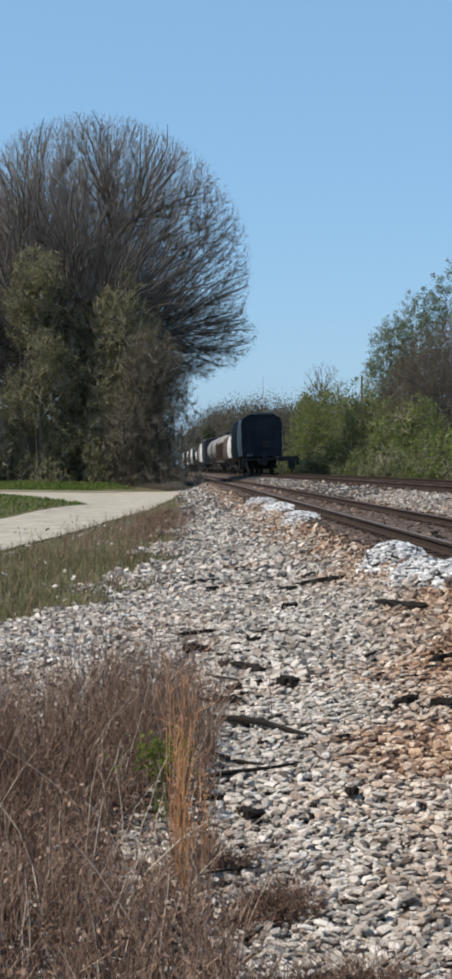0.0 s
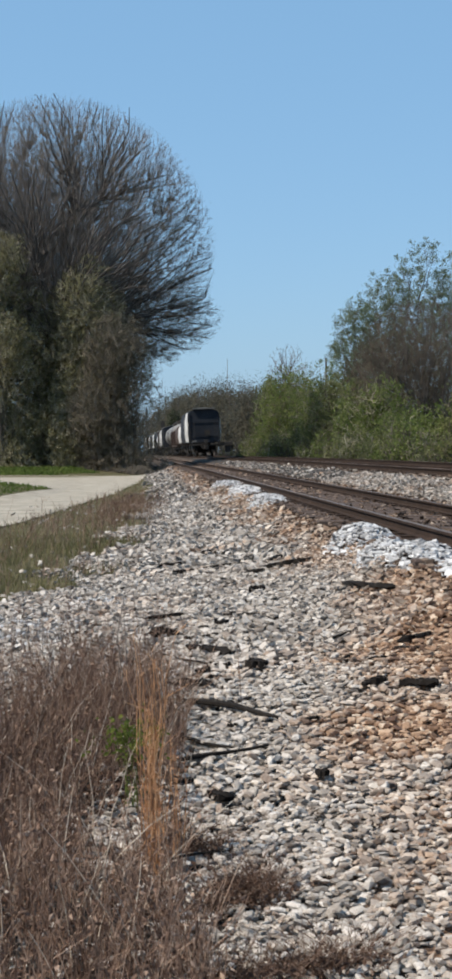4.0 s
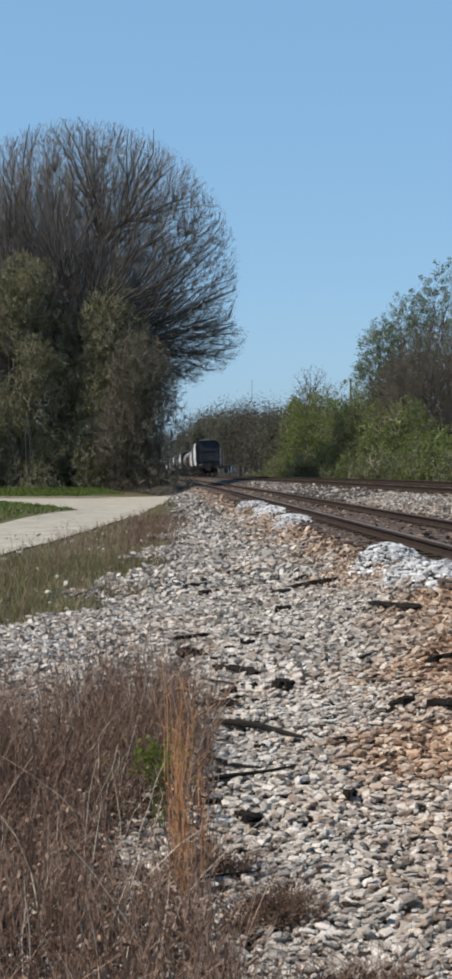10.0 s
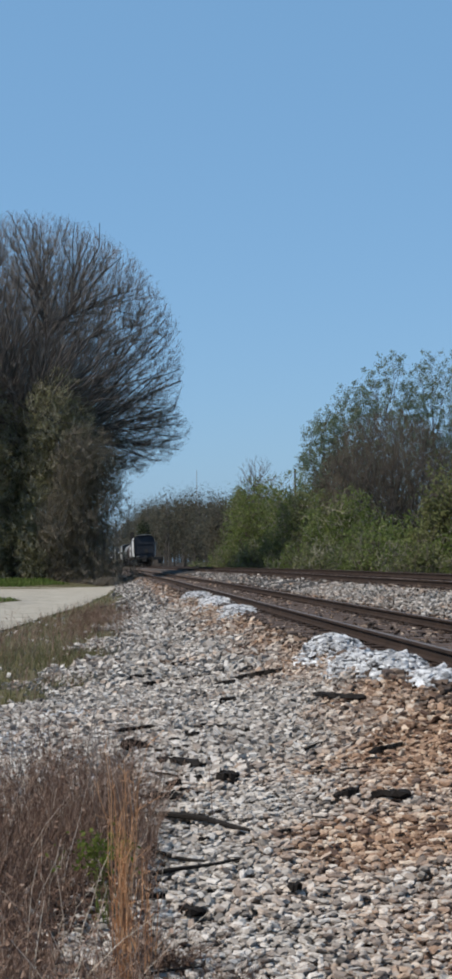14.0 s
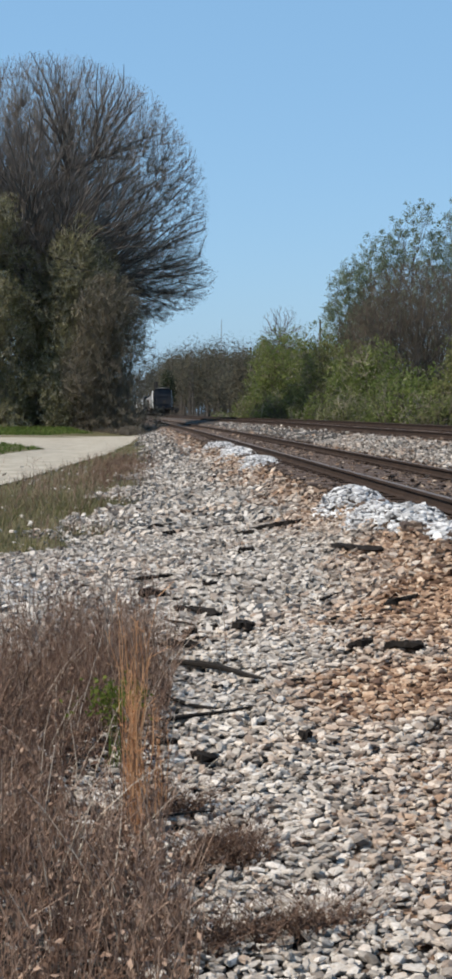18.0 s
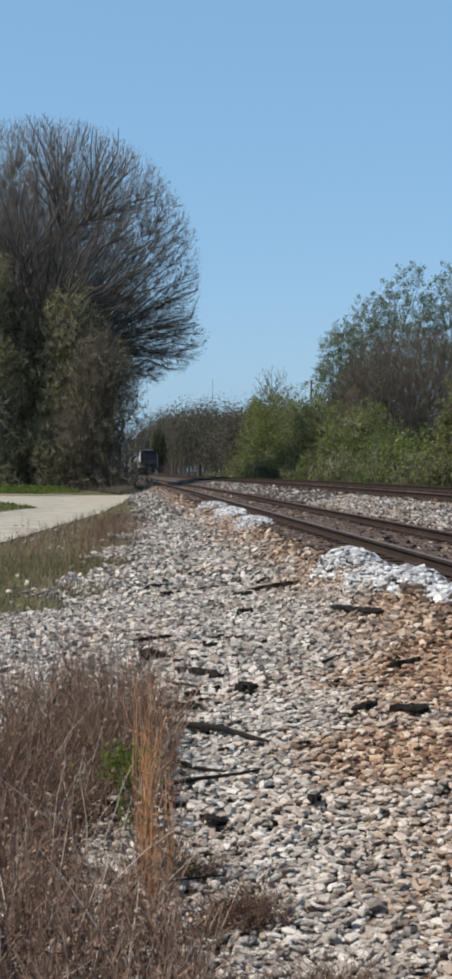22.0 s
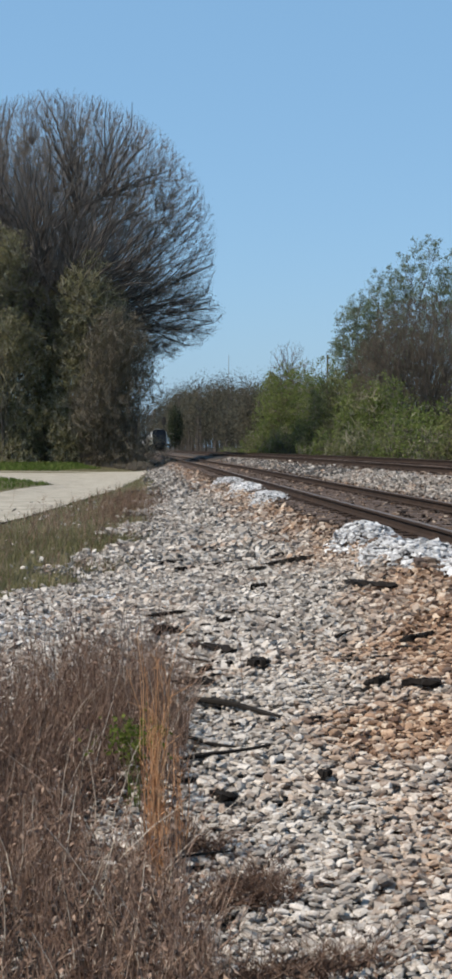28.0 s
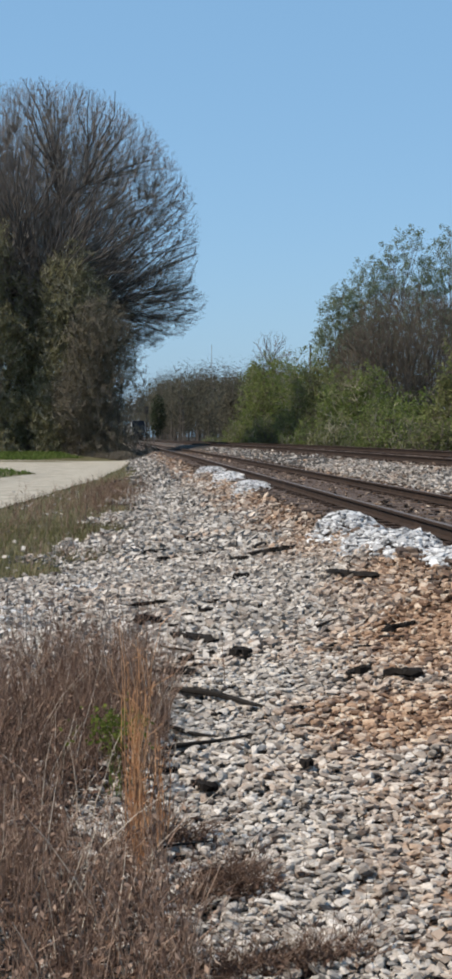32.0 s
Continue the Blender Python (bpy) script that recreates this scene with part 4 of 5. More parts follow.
part("shaft", mesh_of("shaft", *tubes([(0, 0, 0)], [(0, 0, 12.9)], [0.16], [0.11], 8), BARK), pole)
part("cap", box_mesh("cap", [((0, 0, 12.95), (0.26, 0.26, 0.1), 0)], BARK), pole)
pole.matrix_basis = pose(13.0, 185, 0.0)


# ---- loose wood on the ballast ----
WOOD_BITS = [
    ('stick', -0.23, 8.75, 0.32, 7.93, 0.040),
    ('stick', -0.18, 7.10, 0.22, 7.26, 0.024),
    ('stick', -0.23, 7.69, 0.07, 7.27, 0.026),
    ('chunk', 0.17, 9.86, 0.31, 9.76, 0.057),
    ('chunk', 0.81, 8.55, 0.95, 8.57, 0.039),
    ('chunk', 1.02, 8.30, 1.16, 8.06, 0.055),
    ('chunk', 1.12, 13.47, 1.40, 12.30, 0.048),
    ('chunk', 0.28, 16.65, 0.48, 16.45, 0.041),
    ('chunk', 0.47, 16.68, 0.95, 16.28, 0.062),
    ('chunk', -0.91, 18.91, -0.47, 18.94, 0.047),
    ('stick', -0.47, 18.04, 0.25, 17.89, 0.030),
    ('chunk', -0.55, 17.73, -0.43, 17.66, 0.059),
    ('chunk', -0.67, 13.15, -0.34, 13.27, 0.039),
    ('chunk', 0.29, 14.68, 0.43, 14.63, 0.055),
    ('chunk', -0.47, 11.87, -0.40, 11.99, 0.080),
    ('chunk', -0.23, 11.01, 0.04, 10.53, 0.054),
    ('stick', -0.40, 10.87, -0.10, 10.13, 0.022),
    ('chunk', -0.31, 9.41, -0.05, 9.29, 0.047),
    ('chunk', -0.17, 9.86, -0.07, 9.89, 0.037),
    ('chunk', 1.16, 9.71, 1.38, 9.73, 0.032),
    ('stick', 1.11, 9.53, 1.28, 9.31, 0.020),
    ('stick', -0.07, 13.04, 0.31, 12.71, 0.021),
    ('chunk', -0.02, 12.26, 0.05, 12.36, 0.046),
    ('stick', -0.27, 5.42, 0.03, 5.46, 0.014),
    ('stick', 0.79, 10.56, 0.98, 10.63, 0.026),
    ('chunk', 0.93, 9.36, 1.03, 9.30, 0.019),
    ('chunk', 0.56, 17.35, 0.72, 17.57, 0.044),
    ('stick', 0.77, 11.61, 0.92, 11.14, 0.019),
    ('chunk', 0.42, 6.49, 0.47, 6.50, 0.035),
    ('stick', -3.14, 42.73, -2.66, 47.53, 0.113),
    ('chunk', -0.27, 20.35, -0.09, 20.39, 0.051),
    ('chunk', -0.03, 6.39, 0.02, 6.26, 0.032),
]


def stick_mesh(length, r, seed):
    """A crooked weathered stick with blunt ends, lying along x."""
    q = np.random.default_rng(seed)
    n, k = 7, 7
    V = []
    for i in range(n):
        u = i / (n - 1)
        cy, cz = 0.03 * length * math.sin(u * 3 + seed) + q.normal(0, 0.006) * length, 0.012 * length * math.sin(u * 5 + seed)
        rad = r * (1 - 0.45 * u) * (0.7 if i in (0, n - 1) else 1) * q.uniform(0.85, 1.15)
        V += [((u - 0.5) * length, cy + rad * math.cos(a), cz + rad * math.sin(a) * 0.85) for a in np.arange(k) * 2 * np.pi / k]
    F = [(i * k + j, i * k + (j + 1) % k, (i + 1) * k + (j + 1) % k, (i + 1) * k + j) for i in range(n - 1) for j in range(k)]
    V += [V[0], V[(n - 1) * k]]
    caps = [(j, (j + 1) % k, k - 1) for j in range(k - 2)] + [((n - 1) * k + j, (n - 1) * k + k - 1, (n - 1) * k + (j + 1) % k) for j in range(k - 2)]
    return mesh_of("stick", V, [np.array(F), np.array(caps)], OLD_WOOD)


def chunk_mesh(length, r, seed):
    """A split piece of an old tie: ragged ends, a broken profile, cracks along the grain."""
    q = np.random.default_rng(seed)
    n, k = 9, 8
    prof = np.array([(-1, -0.8), (-0.2, -0.95), (0.9, -0.8), (1.05, 0.0), (0.8, 0.75), (0.15, 0.9), (-0.2, 0.55), (-0.95, 0.7)])
    V = []
    drift = np.cumsum(q.normal(0, 0.22, n))
    for i in range(n):
        u = i / (n - 1)
        s = (q.uniform(0.15, 0.45) if i in (0, n - 1) else 1.0) * q.uniform(0.6, 1.15)
        j = prof * np.array([s, s * q.uniform(0.6, 1.1)]) + q.normal(0, 0.16, prof.shape)
        V += [((u - 0.5) * length + q.normal(0, 0.03) * length, (a + drift[i] - drift.mean()) * r * 1.25, b * r * 0.8) for a, b in j]
    F = [(i * k + j, i * k + (j + 1) % k, (i + 1) * k + (j + 1) % k, (i + 1) * k + j) for i in range(n - 1) for j in range(k)]
    caps = [tuple(range(k - 1, -1, -1)), tuple((n - 1) * k + j for j in range(k))]
    return mesh_of("wood_chunk", V, [np.array(F), np.array(caps)], CHAR)


cr = np.random.default_rng(52)
for x, y in zip(np.concatenate([cr.normal(-0.12, 0.2, 34), cr.uniform(-0.3, 1.3, 10)]), np.concatenate([cr.uniform(6.6, 14.5, 34), cr.uniform(8.0, 18.0, 10)])):
    size, turn = cr.uniform(0.035, 0.13), cr.normal(0, 0.7)
    WOOD_BITS.append(("chunk", x, y, x + size * math.cos(turn), y + size * math.sin(turn), cr.uniform(0.012, 0.026)))

for i, (kind, x0, y0, x1, y1, thick) in enumerate(WOOD_BITS):
    length, r = max(math.hypot(x1 - x0, y1 - y0), thick * 1.6), thick * 0.62
    me = stick_mesh(length * 1.04, r, i) if kind == "stick" else chunk_mesh(length * 1.08, r * 1.15, i)
    z0, z1 = float(ground_z(x0, y0)), float(ground_z(x1, y1))
    ob = new("stick" if kind == "stick" else "wood_chunk", me)
    ob.matrix_basis = Matrix.LocRotScale(((x0 + x1) / 2, (y0 + y1) / 2, (z0 + z1) / 2 + r * 0.8 + 0.032), Euler((0, -math.atan2(z1 - z0, length), math.atan2(y1 - y0, x1 - x0))), None)
    tagged(ob, "dark weathered stick lying on the ballast" if kind == "stick" else "charred broken piece of old tie lying on the ballast", "stick" if kind == "stick" else "wood", "wood debris on the ballast")


# ---- dry weeds and grass ----
def stalks(bases, height, r, lean=0.25, segs=4, twigs=0, twig_len=0.3, q=rng, curl=0.0):
    """Thin tapering stalks that lean and bend, with side twigs. Returns tube arrays."""
    n = len(bases)
    d = q.normal(0, lean, (n, 2))
    out, last, nodes = [], bases, [bases]
    for i in range(1, segs + 1):
        u = i / segs
        p = bases + np.concatenate([d * (u ** 1.6)[..., None] if np.ndim(u) else d * u ** 1.6, np.full((n, 1), u)], 1) * height[:, None]
        p[:, :2] += q.normal(0, 0.02, (n, 2)) * height[:, None]
        p[:, 2] -= curl * u ** 3 * height * np.abs(d).sum(1)
        out.append((last, p, r * (1.1 - 0.8 * (i - 1) / segs) * np.ones(n), r * (1.1 - 0.8 * i / segs) * np.ones(n)))
        last = p
        nodes.append(p)
    for _ in range(twigs):
        k = q.integers(1, segs + 1, n)
        t = q.uniform(0, 1, (n, 1))
        a = np.stack(nodes)[k - 1, np.arange(n)] * (1 - t) + np.stack(nodes)[k, np.arange(n)] * t
        e = a + np.concatenate([q.normal(0, 0.45, (n, 2)), q.uniform(0.3, 1.0, (n, 1))], 1) * (twig_len * height * q.uniform(0.3, 1, n))[:, None]
        out.append((a, e, r * 0.55 * np.ones(n), r * 0.3 * np.ones(n)))
    return [np.concatenate([s[i] for s in out]) for i in range(4)], nodes


def on_ground(x, y, dz=0.0):
    return np.stack([x, y, ground_z(x, y) + dz], 1)


n = 17000
wx, wy = rng.uniform(-2.6, 0.1, n), rng.uniform(3.2, 10.0, n)
clump = smooth_noise(wx, wy, 1.3, 2.0) + 0.6 * smooth_noise(wx, wy, 4.0, 5.0)
keep = (wx < weed_edge(wy) + 0.05 * clump) & (rng.uniform(-0.9, 0.75, n) < clump + 0.28 - 2.2 * weed_gap(wx, wy)) & (wy < weed_back(wx) + 0.5 * clump)
wx, wy, clump = wx[keep], wy[keep], clump[keep]
low = np.interp(wy, [3.2, 4.6, 5.6, 7.0, 9.0], [0.62, 0.58, 0.6, 0.88, 0.88]) * np.interp(wx, [-1.4, -0.7], [1.35, 1.0])
h = low * np.clip(rng.normal(0.36, 0.12, len(wx)) + 0.25 * (rng.uniform(0, 1, len(wx)) < 0.06) + 0.14 * clump, 0.10, 0.8)
t, nodes = stalks(on_ground(wx, wy, -0.01), h, 0.0021, 0.22, 3, 4, 0.34)
tips = np.concatenate(nodes[2:])
tips = tips[rng.integers(0, len(tips), 7000)] + rng.normal(0, 0.025, (7000, 3))
lv, lf = leaf_cards(tips, 0.011)
tv, tf = tubes(*t, 3)
tagged(new("dry_weeds", mesh_of("dry_weeds", np.concatenate([tv, lv]), [tf, lf + len(tv)], DRY)), "tangled thicket of dry reddish-brown weed stalks", "weeds", kind="stuff")
n = 90
ux, uy = rng.normal(-0.85, 0.35, n), rng.uniform(7.6, 9.4, n)
t, _ = stalks(on_ground(ux, uy), rng.uniform(0.42, 0.72, n), 0.0026, 0.10, 4, 6, 0.22)
tagged(new("tall_weeds", mesh_of("tall_weeds", *tubes(*t, 3), DRY)), "wispy taller dry stalks at the back of the weeds", "weeds", kind="stuff")
# pale broken stems among them
n = 300
px_, py_ = rng.uniform(-2.0, -0.1, n), rng.uniform(4.0, 9.0, n)
ok = px_ < weed_edge(py_)
PALE = foliage("bleached_stems", [(0.1, (0.36, 0.29, 0.23)), (1.0, (0.66, 0.58, 0.48))], 0.1)
t, _ = stalks(on_ground(px_[ok], py_[ok]), rng.uniform(0.10, 0.46, ok.sum()), 0.0027, 0.32, 4)
tagged(new("bleached_stems", mesh_of("bleached_stems", *tubes(*t, 4), PALE)), "broken bleached stems standing among the dry weeds", "weeds", kind="stuff")
# matted dead leaves and stems on the ground under the weeds
n = 15000
mx_, my_ = rng.uniform(-2.4, 0.1, n), rng.uniform(3.2, 9.2, n)
keep = (mx_ < weed_edge(my_)) & (my_ < weed_back(mx_) - 0.2) & (rng.uniform(0, 1, n) > 1.1 * weed_gap(mx_, my_))
mat_places = on_ground(mx_[keep], my_[keep])
mat_places[:, 2] += rng.uniform(0.0, 0.07, len(mat_places))
tagged(new("weed_litter", mesh_of("weed_litter", *leaf_cards(mat_places, 0.019, 0.5), LITTER)), "matted dark brown dead leaves under the dry weeds", "litter", kind="stuff")
# low brown litter spilling on to the stones
n = 2600
c = rng.integers(0, 7, n)
cx, cy = np.array([0.0, 0.13, 0.08, 0.0, 0.14, 0.32, -0.12])[c], np.array([4.85, 4.9, 5.05, 4.15, 4.18, 4.2, 5.6])[c]
cr = np.array([0.08, 0.055, 0.06, 0.08, 0.07, 0.08, 0.07])[c]
bx, by = cx + rng.normal(0, 1, n) * cr, cy + rng.normal(0, 0.55, n) * cr
P = on_ground(bx, by, 0.0)
P[:, 2] += rng.uniform(0.01, 0.055, n)
t, _ = stalks(on_ground(bx[::4], by[::4]), rng.uniform(0.05, 0.16, len(bx[::4])), 0.0016, 0.8, 3, 3, 0.5)
tv, tf = tubes(*t, 3)
lv, lf = leaf_cards(P, 0.0095)
tagged(new("dry_litter", mesh_of("dry_litter", np.concatenate([tv, lv]), [tf, lf + len(tv)], LITTER)), "low brown clumps of dead weeds on the stones", "weeds", kind="stuff")


def plant(name, x, y, label, category, draw, mats):
    root = tagged(new(name), label, category)
    root.matrix_basis = pose(x, y, float(ground_z(x, y)))
    for pname, (v, f), mat in zip(("stalk_tuft", "foliage"), draw, mats):
        part(pname, mesh_of(pname, v, f, mat), root)
    return root


def sedge(x, y, count, height, spread):
    b = np.stack([rng.normal(0, spread, count), rng.normal(0, spread, count), np.zeros(count)], 1)
    t, nodes = stalks(b, height * rng.uniform(0.55, 1.08, count), 0.0028, 0.045, 5, 4, 0.10)
    tips = np.concatenate(nodes[2:])
    tips = tips[rng.integers(0, len(tips), count * 9)] + rng.normal(0, 0.008, (count * 9, 3))
    return plant("broom_sedge", x, y, "tall clump of orange-brown broom sedge", "grass clump", [tubes(*t, 3), leaf_cards(tips, 0.0042)], [SEDGE, SEDGE])


sedge(-0.25, 5.40, 28, 0.80, 0.012)
sedge(-0.215, 5.15, 13, 0.52, 0.014)
sedge(-0.17, 5.5, 7, 0.45, 0.012)
LUSH = foliage("lush_leaves", [(0.1, (0.065, 0.085, 0.018)), (0.5, (0.13, 0.155, 0.035)), (1.0, (0.24, 0.25, 0.07))], 0.45)
lp = rng.normal(0, 1, (300, 3)) * np.array([0.06, 0.05, 0.045]) + np.array([0, 0, 0.26])
stem = stalks(rng.normal(0, 0.03, (14, 3)) * np.array([1, 1, 0]), rng.uniform(0.2, 0.36, 14), 0.002, 0.15, 4, 3)[0]
plant("green_weed", -0.37, 6.3, "small bright green leafy weed in the dry stalks", "weed", [tubes(*stem, 3), leaf_cards(lp + np.array([0, 0, 0.05]), 0.014)], [GRASS, LUSH])
for x, y, hh in ((-0.53, 8.0, 0.88), (-1.05, 9.0, 0.6), (-1.5, 8.6, 0.66)):
    st = stalks(np.zeros((3, 3)), np.array([1, 0.85, 0.7]) * hh, 0.005, 0.06, 5, 6, 0.10)[0]
    plant("tall_weed", x, y, "single tall dark dry weed stalk", "weed", [tubes(*st, 4)], [TWIG])


def blades(x, y, height, width, mat, name, label):
    """Grass as bent blades of two quads."""
    n = len(x)
    b = on_ground(x, y, -0.01)
    a = rng.uniform(0, 2 * np.pi, n)
    side = np.stack([np.cos(a), np.sin(a), 0 * a], 1) * width
    bend = np.stack([rng.normal(0, 0.35, n), rng.normal(0, 0.35, n), np.ones(n)], 1) * height[:, None]
    mid = b + bend * np.array([0.35, 0.35, 0.55])
    v = np.stack([b - side, b + side, mid + side * 0.8, mid - side * 0.8, b + bend + side * 0.15, b + bend - side * 0.15], 1).reshape(-1, 3)
    k = (np.arange(n) * 6)[:, None]
    f = np.concatenate([k + np.array([[0, 1, 2, 3]]), k + np.array([[3, 2, 4, 5]])])
    return tagged(new(name, mesh_of(name, v, f, mat)), label, "grass", kind="stuff")


# verge between the stones and the road
n = 24000
vx, vy = rng.uniform(-9.5, -0.5, n), 15 + 75 * rng.uniform(0, 1, n) ** 1.5
g, _ = zone(vx, vy)
pat = smooth_noise(vx, vy, 0.5, 6.0)
ok = (g * 0.9 > rng.uniform(0.05, 1, n)) & (vx > near_edge(vy) - 0.08) & (rng.uniform(-0.7, 0.6, n) < pat + 0.3)
VERGE = foliage("verge_blades", [(0.1, (0.07, 0.068, 0.030)), (0.4, (0.125, 0.122, 0.05)), (0.65, (0.20, 0.165, 0.10)), (1.0, (0.36, 0.30, 0.205))], 0.3)
blades(vx[ok], vy[ok], rng.uniform(0.05, 0.20, ok.sum()), 0.006, VERGE, "verge_grass", "tufted green and straw-coloured grass on the verge")
n = 25000
vx, vy = rng.uniform(-6.2, -1.0, n), rng.uniform(13.5, 28, n)
g, _ = zone(vx, vy)
pat = smooth_noise(vx, vy, 1.4, 3.0)
ok = (g > rng.uniform(0.05, 0.9, n)) & (vx > near_edge(vy) - 0.08) & (rng.uniform(-0.9, 0.5, n) < pat + 0.2)
blades(vx[ok], vy[ok], (0.03 + 0.16 * rng.uniform(0, 1, n) ** 2)[ok] * (1 + 0.5 * pat[ok]), 0.0045, VERGE, "verge_grass", "low matted green and brown grass at the edge of the stones")
n = 6000
vx, vy = rng.uniform(-6, -0.9, n), 15.5 + 32 * rng.uniform(0, 1, n)
g, _ = zone(vx, vy)
pat = smooth_noise(vx, vy, 0.6, 8.0)
tall = np.exp(-((vx + 2.2) / 0.5) ** 2 - ((vy - 37) / 6) ** 2)
ok = (g > 0.15) & (vx > near_edge(vy) + 0.3) & (rng.uniform(-0.5, 0.6, n) < pat + 0.5 * tall - 0.1)
vx, vy, tall = vx[ok], vy[ok], tall[ok]
t, nodes = stalks(on_ground(vx, vy), rng.uniform(0.08, 0.34, len(vx)) * (1 + (rng.uniform(0, 1, len(vx)) < 0.08)) + 0.2 * tall, 0.0046, 0.2, 4, 4, 0.35)
tagged(new("verge_weeds", mesh_of("verge_weeds", *tubes(*t, 3), DRY)), "sparse dry brown weeds standing in the verge grass", "weeds", kind="stuff")
n = 260
rx_, ry_ = rng.normal(-2.35, 0.38, n), rng.normal(36, 3.6, n)
t, nodes = stalks(on_ground(rx_, ry_), rng.uniform(0.15, 0.52, n), 0.0055, 0.16, 4, 5, 0.3)
RUSSET = foliage("russet_stalks", [(0.1, (0.13, 0.075, 0.052)), (0.5, (0.26, 0.165, 0.115)), (1.0, (0.44, 0.33, 0.25))], 0.25)
tagged(new("russet_weeds", mesh_of("russet_weeds", *tubes(*t, 3), RUSSET)), "stand of russet dry weeds at the edge of the stones", "weeds", kind="stuff")
# the island in the fork, and the strip below the trees
n = 26000
ix, iy = rng.uniform(-24, -6.2, n), rng.uniform(40, 84, n)
ok = (ix < np.interp(iy, [40, 43, 59, 60], [-8.0, -7.8, -6.8, -6.9])) & ((iy < 59.5) | (ix < far_edge(iy) - 0.1))
LAWN = foliage("lawn", [(0.1, (0.048, 0.075, 0.016)), (0.5, (0.092, 0.135, 0.031)), (1.0, (0.175, 0.20, 0.068))], 0.35)
blades(ix[ok], iy[ok], rng.uniform(0.05, 0.14, ok.sum()), 0.02, LAWN, "island_grass", "fresh green mown grass on the island between the roads")
n = 16000
sx_, sy_ = rng.uniform(-30, -6.0, n), rng.uniform(95.2, 103.8, n)
sx_, sy_ = sx_[sx_ < -8 - 0.5 * np.abs(sy_ - 100)], sy_[sx_ < -8 - 0.5 * np.abs(sy_ - 100)]
n = len(sx_)
blades(sx_, sy_, rng.uniform(0.06, 0.2, n), 0.03, LAWN, "verge_grass", "strip of fresh grass along the foot of the trees")


# ---- trackside cabinet ----
HUT = weathered("grey_sheet_metal", [(0.2, (0.10, 0.10, 0.097)), (0.8, (0.17, 0.17, 0.165))], 1.2, 0.6, 0.3, 20.0, 0.1)
hut = tagged(new("equipment_hut"), "small grey flat-roofed trackside equipment hut half hidden by brush", "hut")
part("wall", box_mesh("wall", [((0, 0, 1.15), (1.5, 1.8, 2.3), 0)], HUT), hut)
part("roof", box_mesh("roof", [((0, 0, 2.36), (1.9, 2.2, 0.12), 0)], DARK_STEEL), hut)
part("door", box_mesh("door", [((0.2, -0.915, 1.05), (0.7, 0.03, 1.9), 0)], HUT), hut)
part("vent", mesh_of("vent", *tubes([(0.1, 0, 2.4)], [(0.1, 0, 2.95)], [0.12], [0.16], 8), DARK_STEEL), hut)
hut.matrix_basis = pose(-8.35, 143, float(ground_z(-8.35, 143)) + 0.0, 0, 0, 3)


# ---- the train ----
DARK_PAINT = weathered("dark_car_paint", [(0.2, (0.019, 0.022, 0.029)), (0.8, (0.040, 0.045, 0.055))], 0.8, 0.75, 0.0, 20.0, 0.1, spec=0.15)
WHITE_PAINT = weathered("white_car_paint", [(0.2, (0.36, 0.36, 0.355)), (0.55, (0.53, 0.53, 0.52)), (0.85, (0.62, 0.62, 0.61))], 0.6, 0.55, 0.0, 15.0, 0.1)
GREY_PAINT = weathered("grey_car_paint", [(0.2, (0.09, 0.09, 0.088)), (0.8, (0.20, 0.197, 0.19))], 0.6, 0.6, 0.0, 15.0, 0.1)
BROWN_PAINT = weathered("brown_car_paint", [(0.2, (0.032, 0.021, 0.017)), (0.8, (0.072, 0.045, 0.036))], 0.6, 0.7, 0.0, 15.0, 0.1)
COAL = weathered("scrap_load", [(0.2, (0.012, 0.011, 0.010)), (0.8, (0.05, 0.045, 0.04))], 2.0, 0.9, 0.0, 15.0, 0.8, 0.08)


def lathe(profile, y0, k=20):
    """A round body along y: rows of (y, radius) about the height z0 given as the third value."""
    a = np.arange(k) * 2 * np.pi / k
    V = np.concatenate([np.stack([r * np.cos(a), np.full(k, y), z + r * np.sin(a)], 1) for y, r, z in profile])
    F = [(i * k + j, (i + 1) * k + j, (i + 1) * k + (j + 1) % k, i * k + (j + 1) % k) for i in range(len(profile) - 1) for j in range(k)]
    return V, np.array(F)


def prism(profile, y0, y1):
    """A closed profile of (x, z), counter-clockwise seen from -y, drawn out along y, with ends."""
    k = len(profile)
    V = [(x, y, z) for y in (y0, y1) for x, z in profile]
    F = [(j, k + j, k + (j + 1) % k, (j + 1) % k) for j in range(k)]
    return np.array(V, float), [np.array(F), np.array([tuple(range(k)), tuple(range(2 * k - 1, k - 1, -1))])]


